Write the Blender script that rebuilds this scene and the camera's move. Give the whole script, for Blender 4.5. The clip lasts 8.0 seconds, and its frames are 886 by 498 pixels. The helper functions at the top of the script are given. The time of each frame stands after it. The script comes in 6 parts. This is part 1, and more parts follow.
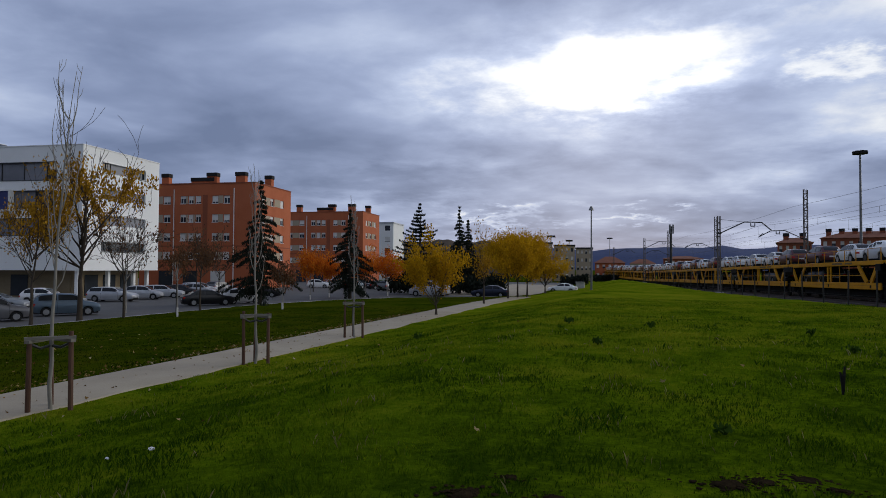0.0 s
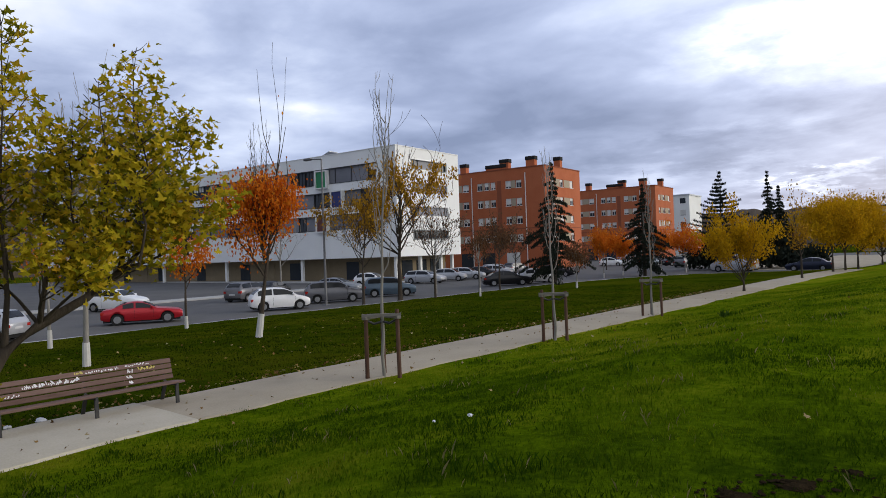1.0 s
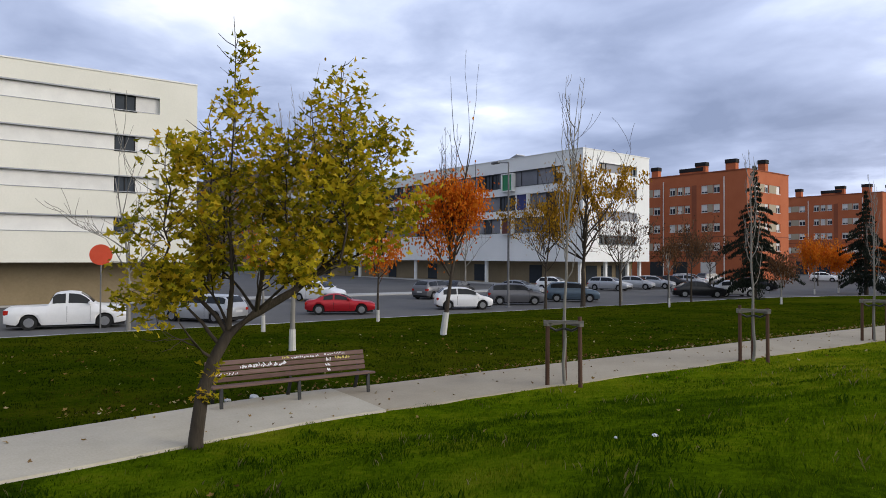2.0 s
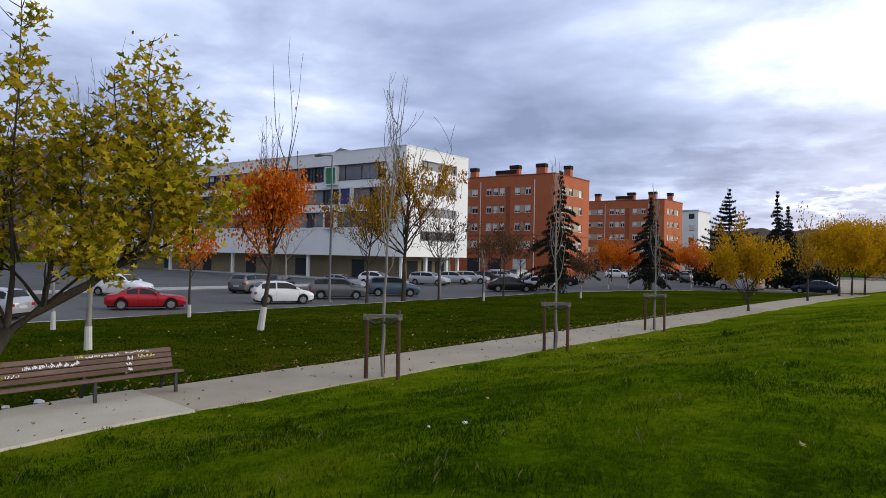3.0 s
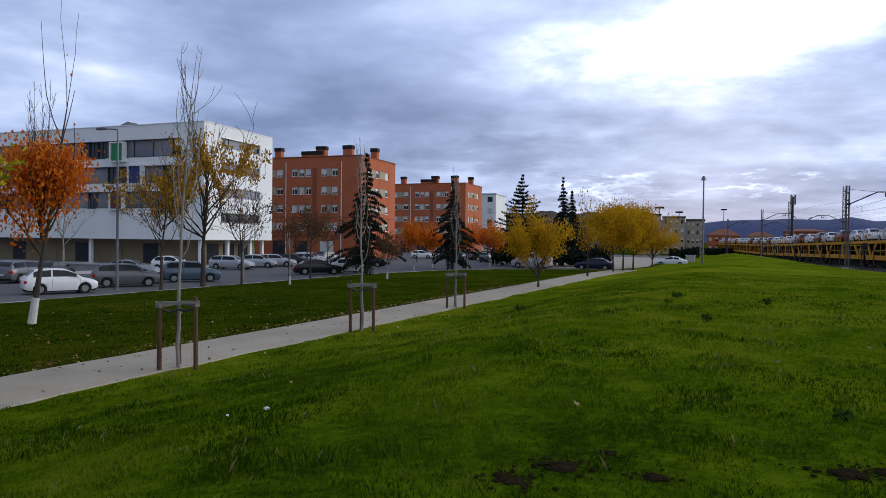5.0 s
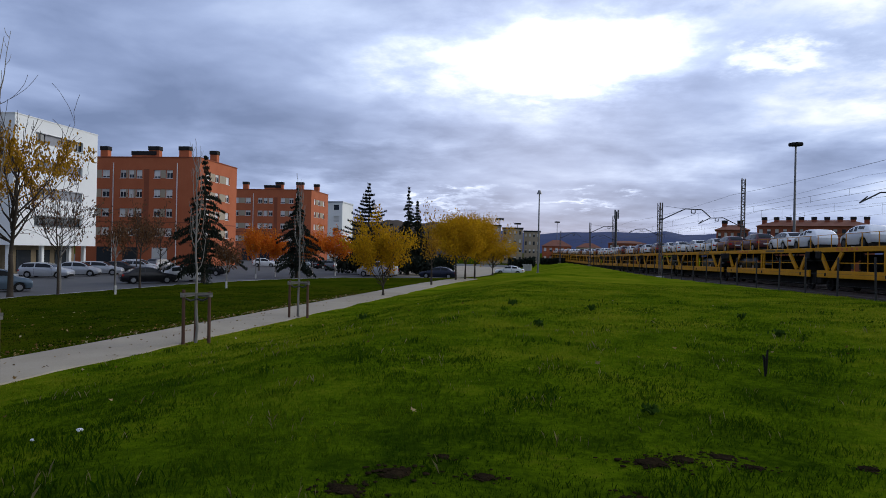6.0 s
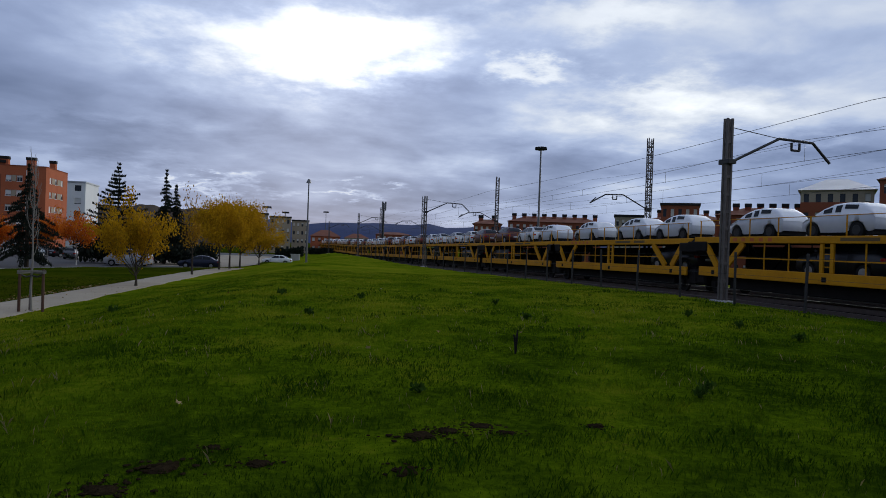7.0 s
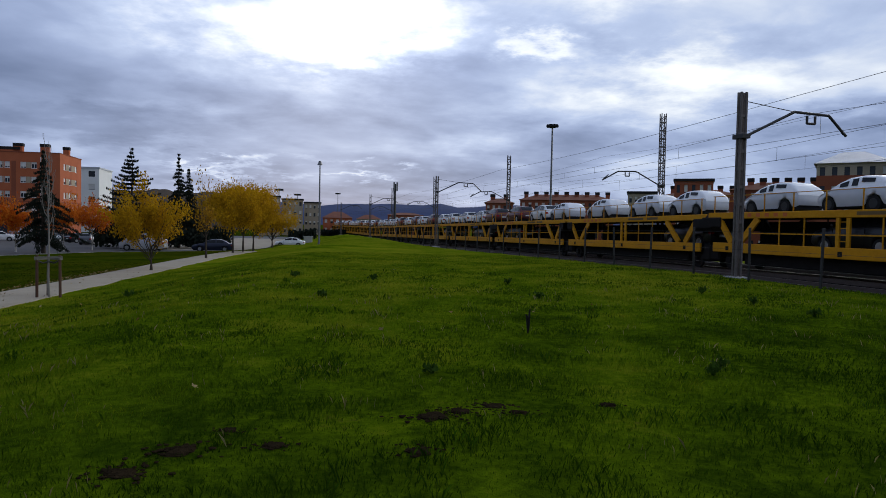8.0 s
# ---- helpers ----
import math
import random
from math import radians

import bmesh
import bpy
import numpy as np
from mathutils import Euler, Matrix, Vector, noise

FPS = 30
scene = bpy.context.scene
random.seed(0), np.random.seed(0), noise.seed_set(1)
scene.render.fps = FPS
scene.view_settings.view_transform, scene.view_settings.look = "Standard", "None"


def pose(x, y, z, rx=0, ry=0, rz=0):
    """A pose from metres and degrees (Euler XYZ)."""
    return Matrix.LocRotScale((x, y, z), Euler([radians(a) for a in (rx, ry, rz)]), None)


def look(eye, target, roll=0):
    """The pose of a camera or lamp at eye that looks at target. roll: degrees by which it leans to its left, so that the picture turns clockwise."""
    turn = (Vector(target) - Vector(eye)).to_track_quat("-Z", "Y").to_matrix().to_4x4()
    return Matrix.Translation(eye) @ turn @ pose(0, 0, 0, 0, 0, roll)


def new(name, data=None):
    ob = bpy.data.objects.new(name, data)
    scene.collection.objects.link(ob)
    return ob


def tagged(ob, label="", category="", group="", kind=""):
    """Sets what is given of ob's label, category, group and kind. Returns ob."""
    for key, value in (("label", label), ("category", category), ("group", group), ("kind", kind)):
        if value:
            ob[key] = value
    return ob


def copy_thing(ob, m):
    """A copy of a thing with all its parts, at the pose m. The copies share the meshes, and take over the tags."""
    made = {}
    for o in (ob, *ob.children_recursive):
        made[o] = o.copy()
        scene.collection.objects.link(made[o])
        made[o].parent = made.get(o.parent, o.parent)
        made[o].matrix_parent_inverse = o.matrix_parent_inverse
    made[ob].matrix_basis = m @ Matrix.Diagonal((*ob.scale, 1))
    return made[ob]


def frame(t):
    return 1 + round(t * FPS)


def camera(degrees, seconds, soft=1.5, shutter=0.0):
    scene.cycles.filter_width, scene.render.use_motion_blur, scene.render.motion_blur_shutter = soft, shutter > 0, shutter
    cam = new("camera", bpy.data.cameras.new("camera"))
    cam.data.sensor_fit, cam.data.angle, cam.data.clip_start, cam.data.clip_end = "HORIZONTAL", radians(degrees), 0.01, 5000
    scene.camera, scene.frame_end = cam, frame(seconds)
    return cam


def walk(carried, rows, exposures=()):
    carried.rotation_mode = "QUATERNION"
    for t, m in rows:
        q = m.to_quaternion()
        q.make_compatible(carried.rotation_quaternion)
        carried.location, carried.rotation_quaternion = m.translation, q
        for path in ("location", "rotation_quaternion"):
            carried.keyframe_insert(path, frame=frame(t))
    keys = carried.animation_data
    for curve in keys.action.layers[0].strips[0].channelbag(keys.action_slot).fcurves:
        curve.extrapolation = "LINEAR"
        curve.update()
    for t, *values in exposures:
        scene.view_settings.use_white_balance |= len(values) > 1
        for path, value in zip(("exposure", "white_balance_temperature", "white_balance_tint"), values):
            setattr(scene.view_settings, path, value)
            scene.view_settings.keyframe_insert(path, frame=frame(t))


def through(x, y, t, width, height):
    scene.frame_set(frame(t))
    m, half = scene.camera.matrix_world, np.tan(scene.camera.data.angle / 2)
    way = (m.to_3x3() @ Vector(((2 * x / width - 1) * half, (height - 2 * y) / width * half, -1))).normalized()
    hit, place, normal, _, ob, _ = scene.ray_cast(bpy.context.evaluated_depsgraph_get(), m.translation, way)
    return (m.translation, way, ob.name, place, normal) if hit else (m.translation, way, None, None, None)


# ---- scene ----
# ---- camera ----
cam = camera(66.7, 8.0, 0.9)
EYE = 2.15
# t, x, y, z from the eye's mean place, yaw, pitch, roll
PATH = [
    (0.00, -0.024, 0.025, -0.010, 16.11, 1.68, -0.29),
    (0.50, -0.040, 0.013, -0.011, 26.84, -0.06, -0.68),
    (1.00, -0.089, -0.014, -0.031, 40.55, 0.26, 2.03),
    (1.20, -0.109, -0.009, -0.014, 46.18, -0.36, 2.50),
    (1.45, -0.108, -0.012, -0.008, 51.78, -0.20, 1.78),
    (1.70, -0.107, -0.020, 0.004, 55.27, 0.17, 0.80),
    (1.95, -0.106, -0.028, 0.018, 56.23, 0.63, -0.12),
    (2.30, -0.105, -0.034, 0.028, 52.52, 1.15, -0.75),
    (2.50, -0.114, 0.012, 0.026, 48.62, 1.26, -0.72),
    (3.00, -0.069, -0.007, 0.014, 41.05, 0.44, -1.13),
    (3.50, -0.047, 0.003, 0.039, 35.29, 0.25, -1.19),
    (4.00, -0.046, 0.010, 0.010, 30.21, 0.47, -1.69),
    (4.20, -0.088, 0.018, 0.031, 28.85, -0.46, -1.11),
    (4.60, -0.055, 0.017, 0.022, 26.89, -0.80, -0.80),
    (4.95, -0.005, 0.014, 0.008, 25.18, -0.85, -0.68),
    (5.30, 0.021, 0.012, 0.000, 22.49, -0.44, -0.76),
    (5.50, 0.038, 0.017, 0.004, 20.00, 0.11, -1.05),
    (6.00, 0.079, 0.023, 0.004, 11.80, 0.12, -1.23),
    (6.20, 0.107, 0.004, -0.000, 6.85, 0.92, -1.03),
    (6.50, 0.080, 0.014, -0.006, -3.14, 0.48, -1.46),
    (7.00, 0.011, -0.073, -0.038, -7.74, -0.16, -2.04),
    (7.50, 0.016, -0.010, -0.024, -4.52, -1.65, -1.20),
    (8.00, 0.030, -0.071, -0.021, -6.70, -1.91, -1.15),
]
EXPOSURE = [(0.0, -0.38, 6450, 9), (0.5, -0.18, 6700, 9), (1.0, 0.28, 6900, 9), (2.5, 0.44, 6900, 9), (4.0, 0.18, 6400, 9), (5.5, 0.08, 6200, 9), (6.0, -0.06, 6200, 9), (6.5, -0.32, 6150, 9), (7.3, -0.45, 6150, 8), (8.0, -0.25, 6250, 8)]
walk(cam, [(t, pose(x, y, EYE + z, 90 + p, r, yaw)) for t, x, y, z, yaw, p, r in PATH], EXPOSURE)


# ---- world and sun ----
def add(tree, kind, **values):
    """A shader node with its inputs set by name (or by position: i0, i1 ...)."""
    n = tree.nodes.new(kind)
    for key, v in values.items():
        if key[0] == "i" and key[1:].isdigit():
            n.inputs[int(key[1:])].default_value = v
        else:
            n.inputs[key.replace("_", " ")].default_value = v
    return n


def maths(tree, op, a, b=None, c=None, clamp=False):
    n = tree.nodes.new("ShaderNodeMath")
    n.operation, n.use_clamp = op, clamp
    for i, v in enumerate((a, b, c)):
        if v is None:
            continue
        if isinstance(v, (int, float)):
            n.inputs[i].default_value = v
        else:
            tree.links.new(v, n.inputs[i])
    return n.outputs[0]


def ramp(tree, fac, stops):
    n = tree.nodes.new("ShaderNodeValToRGB")
    e = n.color_ramp.elements
    while len(e) < len(stops):
        e.new(0.5)
    for s, (p, c) in zip(e, stops):
        s.position, s.color = p, (*c, 1)
    tree.links.new(fac, n.inputs[0])
    return n.outputs[0]


def blend(tree, fac, a, b, how="MIX"):
    n = tree.nodes.new("ShaderNodeMix")
    n.data_type, n.blend_type = "RGBA", how
    for v, i in ((fac, 0), (a, 6), (b, 7)):
        if isinstance(v, (int, float)):
            n.inputs[i].default_value = v
        elif isinstance(v, tuple):
            n.inputs[i].default_value = (*v, 1)
        else:
            tree.links.new(v, n.inputs[i])
    return n.outputs[2]


SUN_AZ, SUN_EL = 3.0, 16.0          # degrees left of +y, above the horizon
sun_way = Vector((-math.sin(radians(SUN_AZ)) * math.cos(radians(SUN_EL)), math.cos(radians(SUN_AZ)) * math.cos(radians(SUN_EL)), math.sin(radians(SUN_EL))))
sun = new("sun", bpy.data.lights.new("sun", "SUN"))
sun.data.energy, sun.data.angle, sun.data.color = 1.9, radians(40), (1.0, 0.95, 0.88)
sun.matrix_world = look(Matrix.Rotation(radians(-48), 3, "Z") @ sun_way * 300, (0, 0, 0))

world = bpy.data.worlds.new("cloudy_sky")
scene.world = world
world.use_nodes = True
wt = world.node_tree
wt.nodes.clear()
geo = wt.nodes.new("ShaderNodeTexCoord")
sep = wt.nodes.new("ShaderNodeSeparateXYZ")
wt.links.new(geo.outputs["Generated"], sep.inputs[0])
up = maths(wt, "MAXIMUM", sep.outputs[2], 0.0)
lift = maths(wt, "ADD", up, 0.15)
flat = wt.nodes.new("ShaderNodeCombineXYZ")
wt.links.new(maths(wt, "DIVIDE", sep.outputs[0], lift), flat.inputs[0])
wt.links.new(maths(wt, "DIVIDE", sep.outputs[1], lift), flat.inputs[1])


def cloud_noise(scale, detail, rough, shift, distort=0.0):
    m = wt.nodes.new("ShaderNodeMapping")
    m.inputs["Location"].default_value = shift
    wt.links.new(flat.outputs[0], m.inputs[0])
    n = add(wt, "ShaderNodeTexNoise", Scale=scale, Detail=detail, Roughness=rough, Distortion=distort)
    wt.links.new(m.outputs[0], n.inputs["Vector"])
    return n.outputs[0]


big = cloud_noise(0.75, 4.0, 0.48, (5.3, 1.2, 2.0), 0.25)
fine = cloud_noise(1.9, 6.0, 0.5, (1.7, 2.2, 4.0), 0.3)
az0 = maths(wt, "ARCTAN2", maths(wt, "MULTIPLY", sep.outputs[0], -1.0), sep.outputs[1])
el0 = maths(wt, "ARCSINE", sep.outputs[2])
# ragged edges: the cloud shapes are looked up in slightly shifted directions
az = maths(wt, "ADD", az0, maths(wt, "MULTIPLY_ADD", cloud_noise(2.4, 6.0, 0.62, (8.0, 3.0, 1.0)), 0.36, -0.18))
el = maths(wt, "ADD", el0, maths(wt, "MULTIPLY_ADD", cloud_noise(3.4, 6.0, 0.62, (2.0, 7.0, 5.0)), 0.13, -0.065))


def cloud(az_c, el_c, wide, high):
    """1 at this direction (degrees left of +y, above the horizon), falling off over these degrees."""
    a = maths(wt, "DIVIDE", maths(wt, "SUBTRACT", az, radians(az_c)), radians(wide))
    e = maths(wt, "DIVIDE", maths(wt, "SUBTRACT", el, radians(el_c)), radians(high))
    d = maths(wt, "ADD", maths(wt, "MULTIPLY", a, a), maths(wt, "MULTIPLY", e, e))
    return maths(wt, "EXPONENT", maths(wt, "MULTIPLY", d, -1.0))


glow = cloud(SUN_AZ - 1.5, SUN_EL, 12.0, 3.8)
away = maths(wt, "MAXIMUM", maths(wt, "ADD", maths(wt, "MULTIPLY", sep.outputs[1], -0.25), maths(wt, "MULTIPLY", sep.outputs[0], 0.9)), 0.0)      # brightness added to the unseen south-east sky, to light east-facing walls
halo = cloud(SUN_AZ, SUN_EL, 110.0, 80.0)
tone = maths(wt, "ADD", maths(wt, "MULTIPLY_ADD", big, 0.75, 0.13), maths(wt, "MULTIPLY_ADD", fine, 0.48, -0.24))
# breaks (bright) and thick banks (dark) in the layer
for az_c, el_c, wide, high, much in ((SUN_AZ + 2.0, SUN_EL - 0.8, 9.0, 2.2, 0.27), (SUN_AZ - 6.0, SUN_EL + 1.2, 8.0, 1.9, 0.27), (SUN_AZ, SUN_EL + 2.0, 13.0, 5.0, 0.14), (-5.0, 4.5, 10.0, 2.2, -0.13), (-17.0, 11.0, 10.0, 3.5, 0.10), (100.0, 24.0, 28.0, 16.0, 0.18), (-14.0, 14.8, 3.0, 1.2, 0.30), (-24.0, 12.6, 7.0, 1.6, 0.20), (-20.0, 19.0, 9.0, 1.8, 0.20), (-1.2, 4.3, 2.6, 0.45, 0.24), (11.0, 4.3, 5.0, 0.5, 0.22), (8.0, 8.0, 18.0, 2.2, -0.06), (-27.0, 11.0, 6.0, 3.0, 0.12),
                                     (66.0, 19.0, 17.0, 7.0, 0.20), (-30.0, 13.0, 15.0, 9.0, 0.07), (36.0, 13.0, 20.0, 10.0, -0.08), (19.0, 7.2, 10.0, 1.5, -0.11), (-36.0, 8.5, 5.0, 1.2, -0.10)):
    tone = maths(wt, "MULTIPLY_ADD", cloud(az_c, el_c, wide, high), much, tone)
tone = maths(wt, "MULTIPLY_ADD", away, 0.26, tone)
cover = ramp(wt, tone, [(0.34, (0.20, 0.26, 0.44)), (0.46, (0.31, 0.385, 0.61)), (0.56, (0.44, 0.53, 0.79)), (0.66, (0.63, 0.73, 0.99)), (0.78, (1.05, 1.09, 1.18)), (0.95, (1.5, 1.5, 1.5))])
sky = wt.nodes.new("ShaderNodeTexSky")
sky.sky_type, sky.sun_disc, sky.sun_elevation, sky.sun_rotation = "NISHITA", False, radians(SUN_EL), radians(-SUN_AZ)
clear = wt.nodes.new("ShaderNodeVectorMath")
clear.operation = "SCALE"
wt.links.new(sky.outputs[0], clear.inputs[0])
clear.inputs["Scale"].default_value = 0.08
sky_mix = blend(wt, 0.95, clear.outputs[0], cover)
bright = maths(wt, "ADD", maths(wt, "MULTIPLY_ADD", halo, 0.28, 0.72), maths(wt, "MULTIPLY", glow, 0.3))
final = wt.nodes.new("ShaderNodeVectorMath")
final.operation = "SCALE"
wt.links.new(sky_mix, final.inputs[0])
wt.links.new(bright, final.inputs["Scale"])
bg = add(wt, "ShaderNodeBackground", Strength=1.0)
wt.links.new(final.outputs[0], bg.inputs[0])
wo = wt.nodes.new("ShaderNodeOutputWorld")
wt.links.new(bg.outputs[0], wo.inputs[0])


# ---- materials ----
def surface(name, a, b, scale=3.0, rough=0.7, bump=0.2, metal=0.0, fine=40.0, island=0.0, each=0.0, stretch=(1, 1, 1), spec=None):
    """A surface between two colours: broad patches, fine grain, a little relief; island and each vary it piece by piece."""
    m = bpy.data.materials.new(name)
    m.use_nodes = True
    t = m.node_tree
    p = t.nodes["Principled BSDF"]
    co = t.nodes.new("ShaderNodeTexCoord")
    mp = t.nodes.new("ShaderNodeMapping")
    mp.inputs["Scale"].default_value = stretch
    t.links.new(co.outputs["Object"], mp.inputs[0])
    n1 = add(t, "ShaderNodeTexNoise", Scale=scale, Detail=4.0, Roughness=0.6)
    n2 = add(t, "ShaderNodeTexNoise", Scale=fine, Detail=3.0, Roughness=0.6)
    t.links.new(mp.outputs[0], n1.inputs["Vector"])
    t.links.new(mp.outputs[0], n2.inputs["Vector"])
    f = maths(t, "ADD", maths(t, "MULTIPLY", n1.outputs[0], 1.1), maths(t, "MULTIPLY", n2.outputs[0], 0.7))
    f = maths(t, "SUBTRACT", f, 0.4)
    if island:
        g = t.nodes.new("ShaderNodeNewGeometry")
        f = maths(t, "ADD", f, maths(t, "MULTIPLY", maths(t, "SUBTRACT", g.outputs["Random Per Island"], 0.5), island))
    if each:
        g = t.nodes.new("ShaderNodeObjectInfo")
        f = maths(t, "ADD", f, maths(t, "MULTIPLY", maths(t, "SUBTRACT", g.outputs["Random"], 0.5), each))
    f = maths(t, "ADD", f, 0.0, clamp=True)
    t.links.new(blend(t, f, a, b), p.inputs["Base Color"])
    p.inputs["Roughness"].default_value, p.inputs["Metallic"].default_value = rough, metal
    p.inputs["Specular IOR Level"].default_value = (0.12 if rough > 0.65 else 0.5) if spec is None else spec
    if bump:
        bn = add(t, "ShaderNodeBump", Strength=bump, Distance=0.02)
        t.links.new(n2.outputs[0], bn.inputs["Height"])
        t.links.new(bn.outputs[0], p.inputs["Normal"])
    return m


def leaf_material(name, colours, through=0.35, scale=0.9, patch=0.6, own=0.75, level=0.3, crest_k=0.0):
    m = bpy.data.materials.new(name)
    m.use_nodes = True
    t = m.node_tree
    p = t.nodes["Principled BSDF"]
    g = t.nodes.new("ShaderNodeNewGeometry")
    co = t.nodes.new("ShaderNodeTexCoord")
    n = add(t, "ShaderNodeTexNoise", Scale=scale, Detail=4.0)
    t.links.new(co.outputs["Object"], n.inputs["Vector"])
    f = maths(t, "ADD", maths(t, "MULTIPLY", g.outputs["Random Per Island"], own), maths(t, "MULTIPLY", maths(t, "SUBTRACT", n.outputs[0], level), patch), clamp=True)
    if crest_k:                          # the colour moves up the ramp towards +y and -x
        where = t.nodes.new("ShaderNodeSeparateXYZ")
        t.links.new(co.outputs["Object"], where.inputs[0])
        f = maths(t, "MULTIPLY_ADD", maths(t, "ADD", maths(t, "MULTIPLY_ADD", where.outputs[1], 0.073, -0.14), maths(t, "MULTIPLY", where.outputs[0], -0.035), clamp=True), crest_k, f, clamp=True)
    c = ramp(t, f, [(i / (len(colours) - 1), k) for i, k in enumerate(colours)])
    t.links.new(c, p.inputs["Base Color"])
    p.inputs["Roughness"].default_value = 0.6
    p.inputs["Specular IOR Level"].default_value = 0.015
    tr = t.nodes.new("ShaderNodeBsdfTranslucent")
    t.links.new(c, tr.inputs[0])
    mix = t.nodes.new("ShaderNodeMixShader")
    mix.inputs[0].default_value = through
    t.links.new(p.outputs[0], mix.inputs[1])
    t.links.new(tr.outputs[0], mix.inputs[2])
    t.links.new(mix.outputs[0], t.nodes["Material Output"].inputs[0])
    return m


def grass_ground():
    m = bpy.data.materials.new("lawn_ground")
    m.use_nodes = True
    t = m.node_tree
    p = t.nodes["Principled BSDF"]
    co = t.nodes.new("ShaderNodeTexCoord")
    out = []
    for s, d in ((0.16, 3.0), (0.9, 5.0), (9.0, 6.0), (70.0, 3.0)):
        n = add(t, "ShaderNodeTexNoise", Scale=s, Detail=d, Roughness=0.65)
        t.links.new(co.outputs["Object"], n.inputs["Vector"])
        out.append(n.outputs[0])
    f = maths(t, "ADD", maths(t, "MULTIPLY", out[0], 0.7), maths(t, "ADD", maths(t, "MULTIPLY", out[1], 0.55), maths(t, "MULTIPLY", out[2], 0.45)))
    f = maths(t, "MULTIPLY_ADD", f, 1.7, -1.02)
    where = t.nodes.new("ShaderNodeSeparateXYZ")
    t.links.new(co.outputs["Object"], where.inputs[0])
    # same shift towards +y and -x as in the blades
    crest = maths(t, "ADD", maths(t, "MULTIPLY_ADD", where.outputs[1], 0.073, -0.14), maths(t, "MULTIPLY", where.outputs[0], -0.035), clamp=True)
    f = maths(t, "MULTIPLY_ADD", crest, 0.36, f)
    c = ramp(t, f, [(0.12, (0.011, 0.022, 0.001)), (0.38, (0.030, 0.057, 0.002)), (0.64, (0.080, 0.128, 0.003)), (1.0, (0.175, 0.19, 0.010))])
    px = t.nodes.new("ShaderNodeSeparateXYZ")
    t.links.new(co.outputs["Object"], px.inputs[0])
    verge_side = maths(t, "LESS_THAN", px.outputs[0], -12.0)          # west of x = -12, the verge: blended towards a darker green
    c = blend(t, maths(t, "MULTIPLY", verge_side, 0.7), c, (0.008, 0.014, 0.001))
    soil = maths(t, "SUBTRACT", maths(t, "ADD", maths(t, "MULTIPLY", out[2], 0.7), maths(t, "MULTIPLY", out[1], 0.6)), 0.80)
    c = blend(t, maths(t, "MULTIPLY", soil, 6.0, clamp=True), c, (0.035, 0.026, 0.014))
    t.links.new(c, p.inputs["Base Color"])
    p.inputs["Roughness"].default_value, p.inputs["Specular IOR Level"].default_value = 0.95, 0.0
    b = add(t, "ShaderNodeBump", Strength=0.9, Distance=0.06)
    t.links.new(maths(t, "ADD", out[2], maths(t, "MULTIPLY", out[3], 0.5)), b.inputs["Height"])
    t.links.new(b.outputs[0], p.inputs["Normal"])
    return m


def glass_material(name, tint):
    m = surface(name, tint, tuple(c * 1.5 for c in tint), 0.7, 0.1, 0.0, 0.0, 3.0, spec=0.25)
    return m


M_GROUND = grass_ground()
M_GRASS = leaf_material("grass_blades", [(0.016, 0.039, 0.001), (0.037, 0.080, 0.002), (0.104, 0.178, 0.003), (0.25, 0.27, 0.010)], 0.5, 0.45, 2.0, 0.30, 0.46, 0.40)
M_VERGE = leaf_material("verge_blades", [(0.008, 0.017, 0.001), (0.016, 0.028, 0.001), (0.029, 0.039, 0.002), (0.10, 0.072, 0.008)], 0.5, 0.55, 2.4, 0.4, 0.42)
M_LUSH = leaf_material("lush_blades", [(0.016, 0.042, 0.002), (0.030, 0.075, 0.003), (0.055, 0.115, 0.005)], 0.5)
M_STRAW = leaf_material("dry_stalks", [(0.14, 0.13, 0.04), (0.26, 0.22, 0.09), (0.36, 0.30, 0.15)], 0.4)
M_PATH = surface("pale_concrete", (0.25, 0.212, 0.155), (0.42, 0.365, 0.275), 0.6, 0.9, 0.35, fine=30)
M_NEWPATH = surface("new_concrete", (0.36, 0.32, 0.25), (0.54, 0.49, 0.39), 0.9, 0.9, 0.3, fine=25)
M_ASPHALT = surface("worn_asphalt", (0.08, 0.079, 0.079), (0.14, 0.136, 0.131), 0.25, 0.85, 0.3, fine=25)
M_KERB = surface("kerb_stone", (0.30, 0.30, 0.29), (0.42, 0.41, 0.39), 2.0, 0.85, 0.3, each=0.5)
M_PAINT = surface("road_paint", (0.5, 0.5, 0.48), (0.7, 0.7, 0.68), 4.0, 0.8, 0.1)
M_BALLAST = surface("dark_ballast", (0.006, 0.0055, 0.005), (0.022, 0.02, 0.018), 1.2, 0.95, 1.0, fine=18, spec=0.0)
M_SOIL = surface("dark_moist_soil", (0.012, 0.009, 0.005), (0.035, 0.024, 0.013), 6.0, 0.95, 1.0, fine=40, spec=0.0)
M_RAIL = surface("rusty_rail_steel", (0.05, 0.032, 0.025), (0.11, 0.085, 0.07), 3.0, 0.6, 0.2, 0.4)
M_RENDER = surface("white_render", (0.66, 0.67, 0.66), (0.82, 0.82, 0.80), 0.25, 0.85, 0.08, fine=9)
M_CREAM = surface("cream_panel", (0.60, 0.59, 0.52), (0.72, 0.70, 0.62), 0.3, 0.8, 0.08, fine=8)
M_GREYPANEL = surface("grey_blind_panel", (0.12, 0.125, 0.145), (0.21, 0.215, 0.24), 0.6, 0.6, 0.1, fine=12, each=0.6)
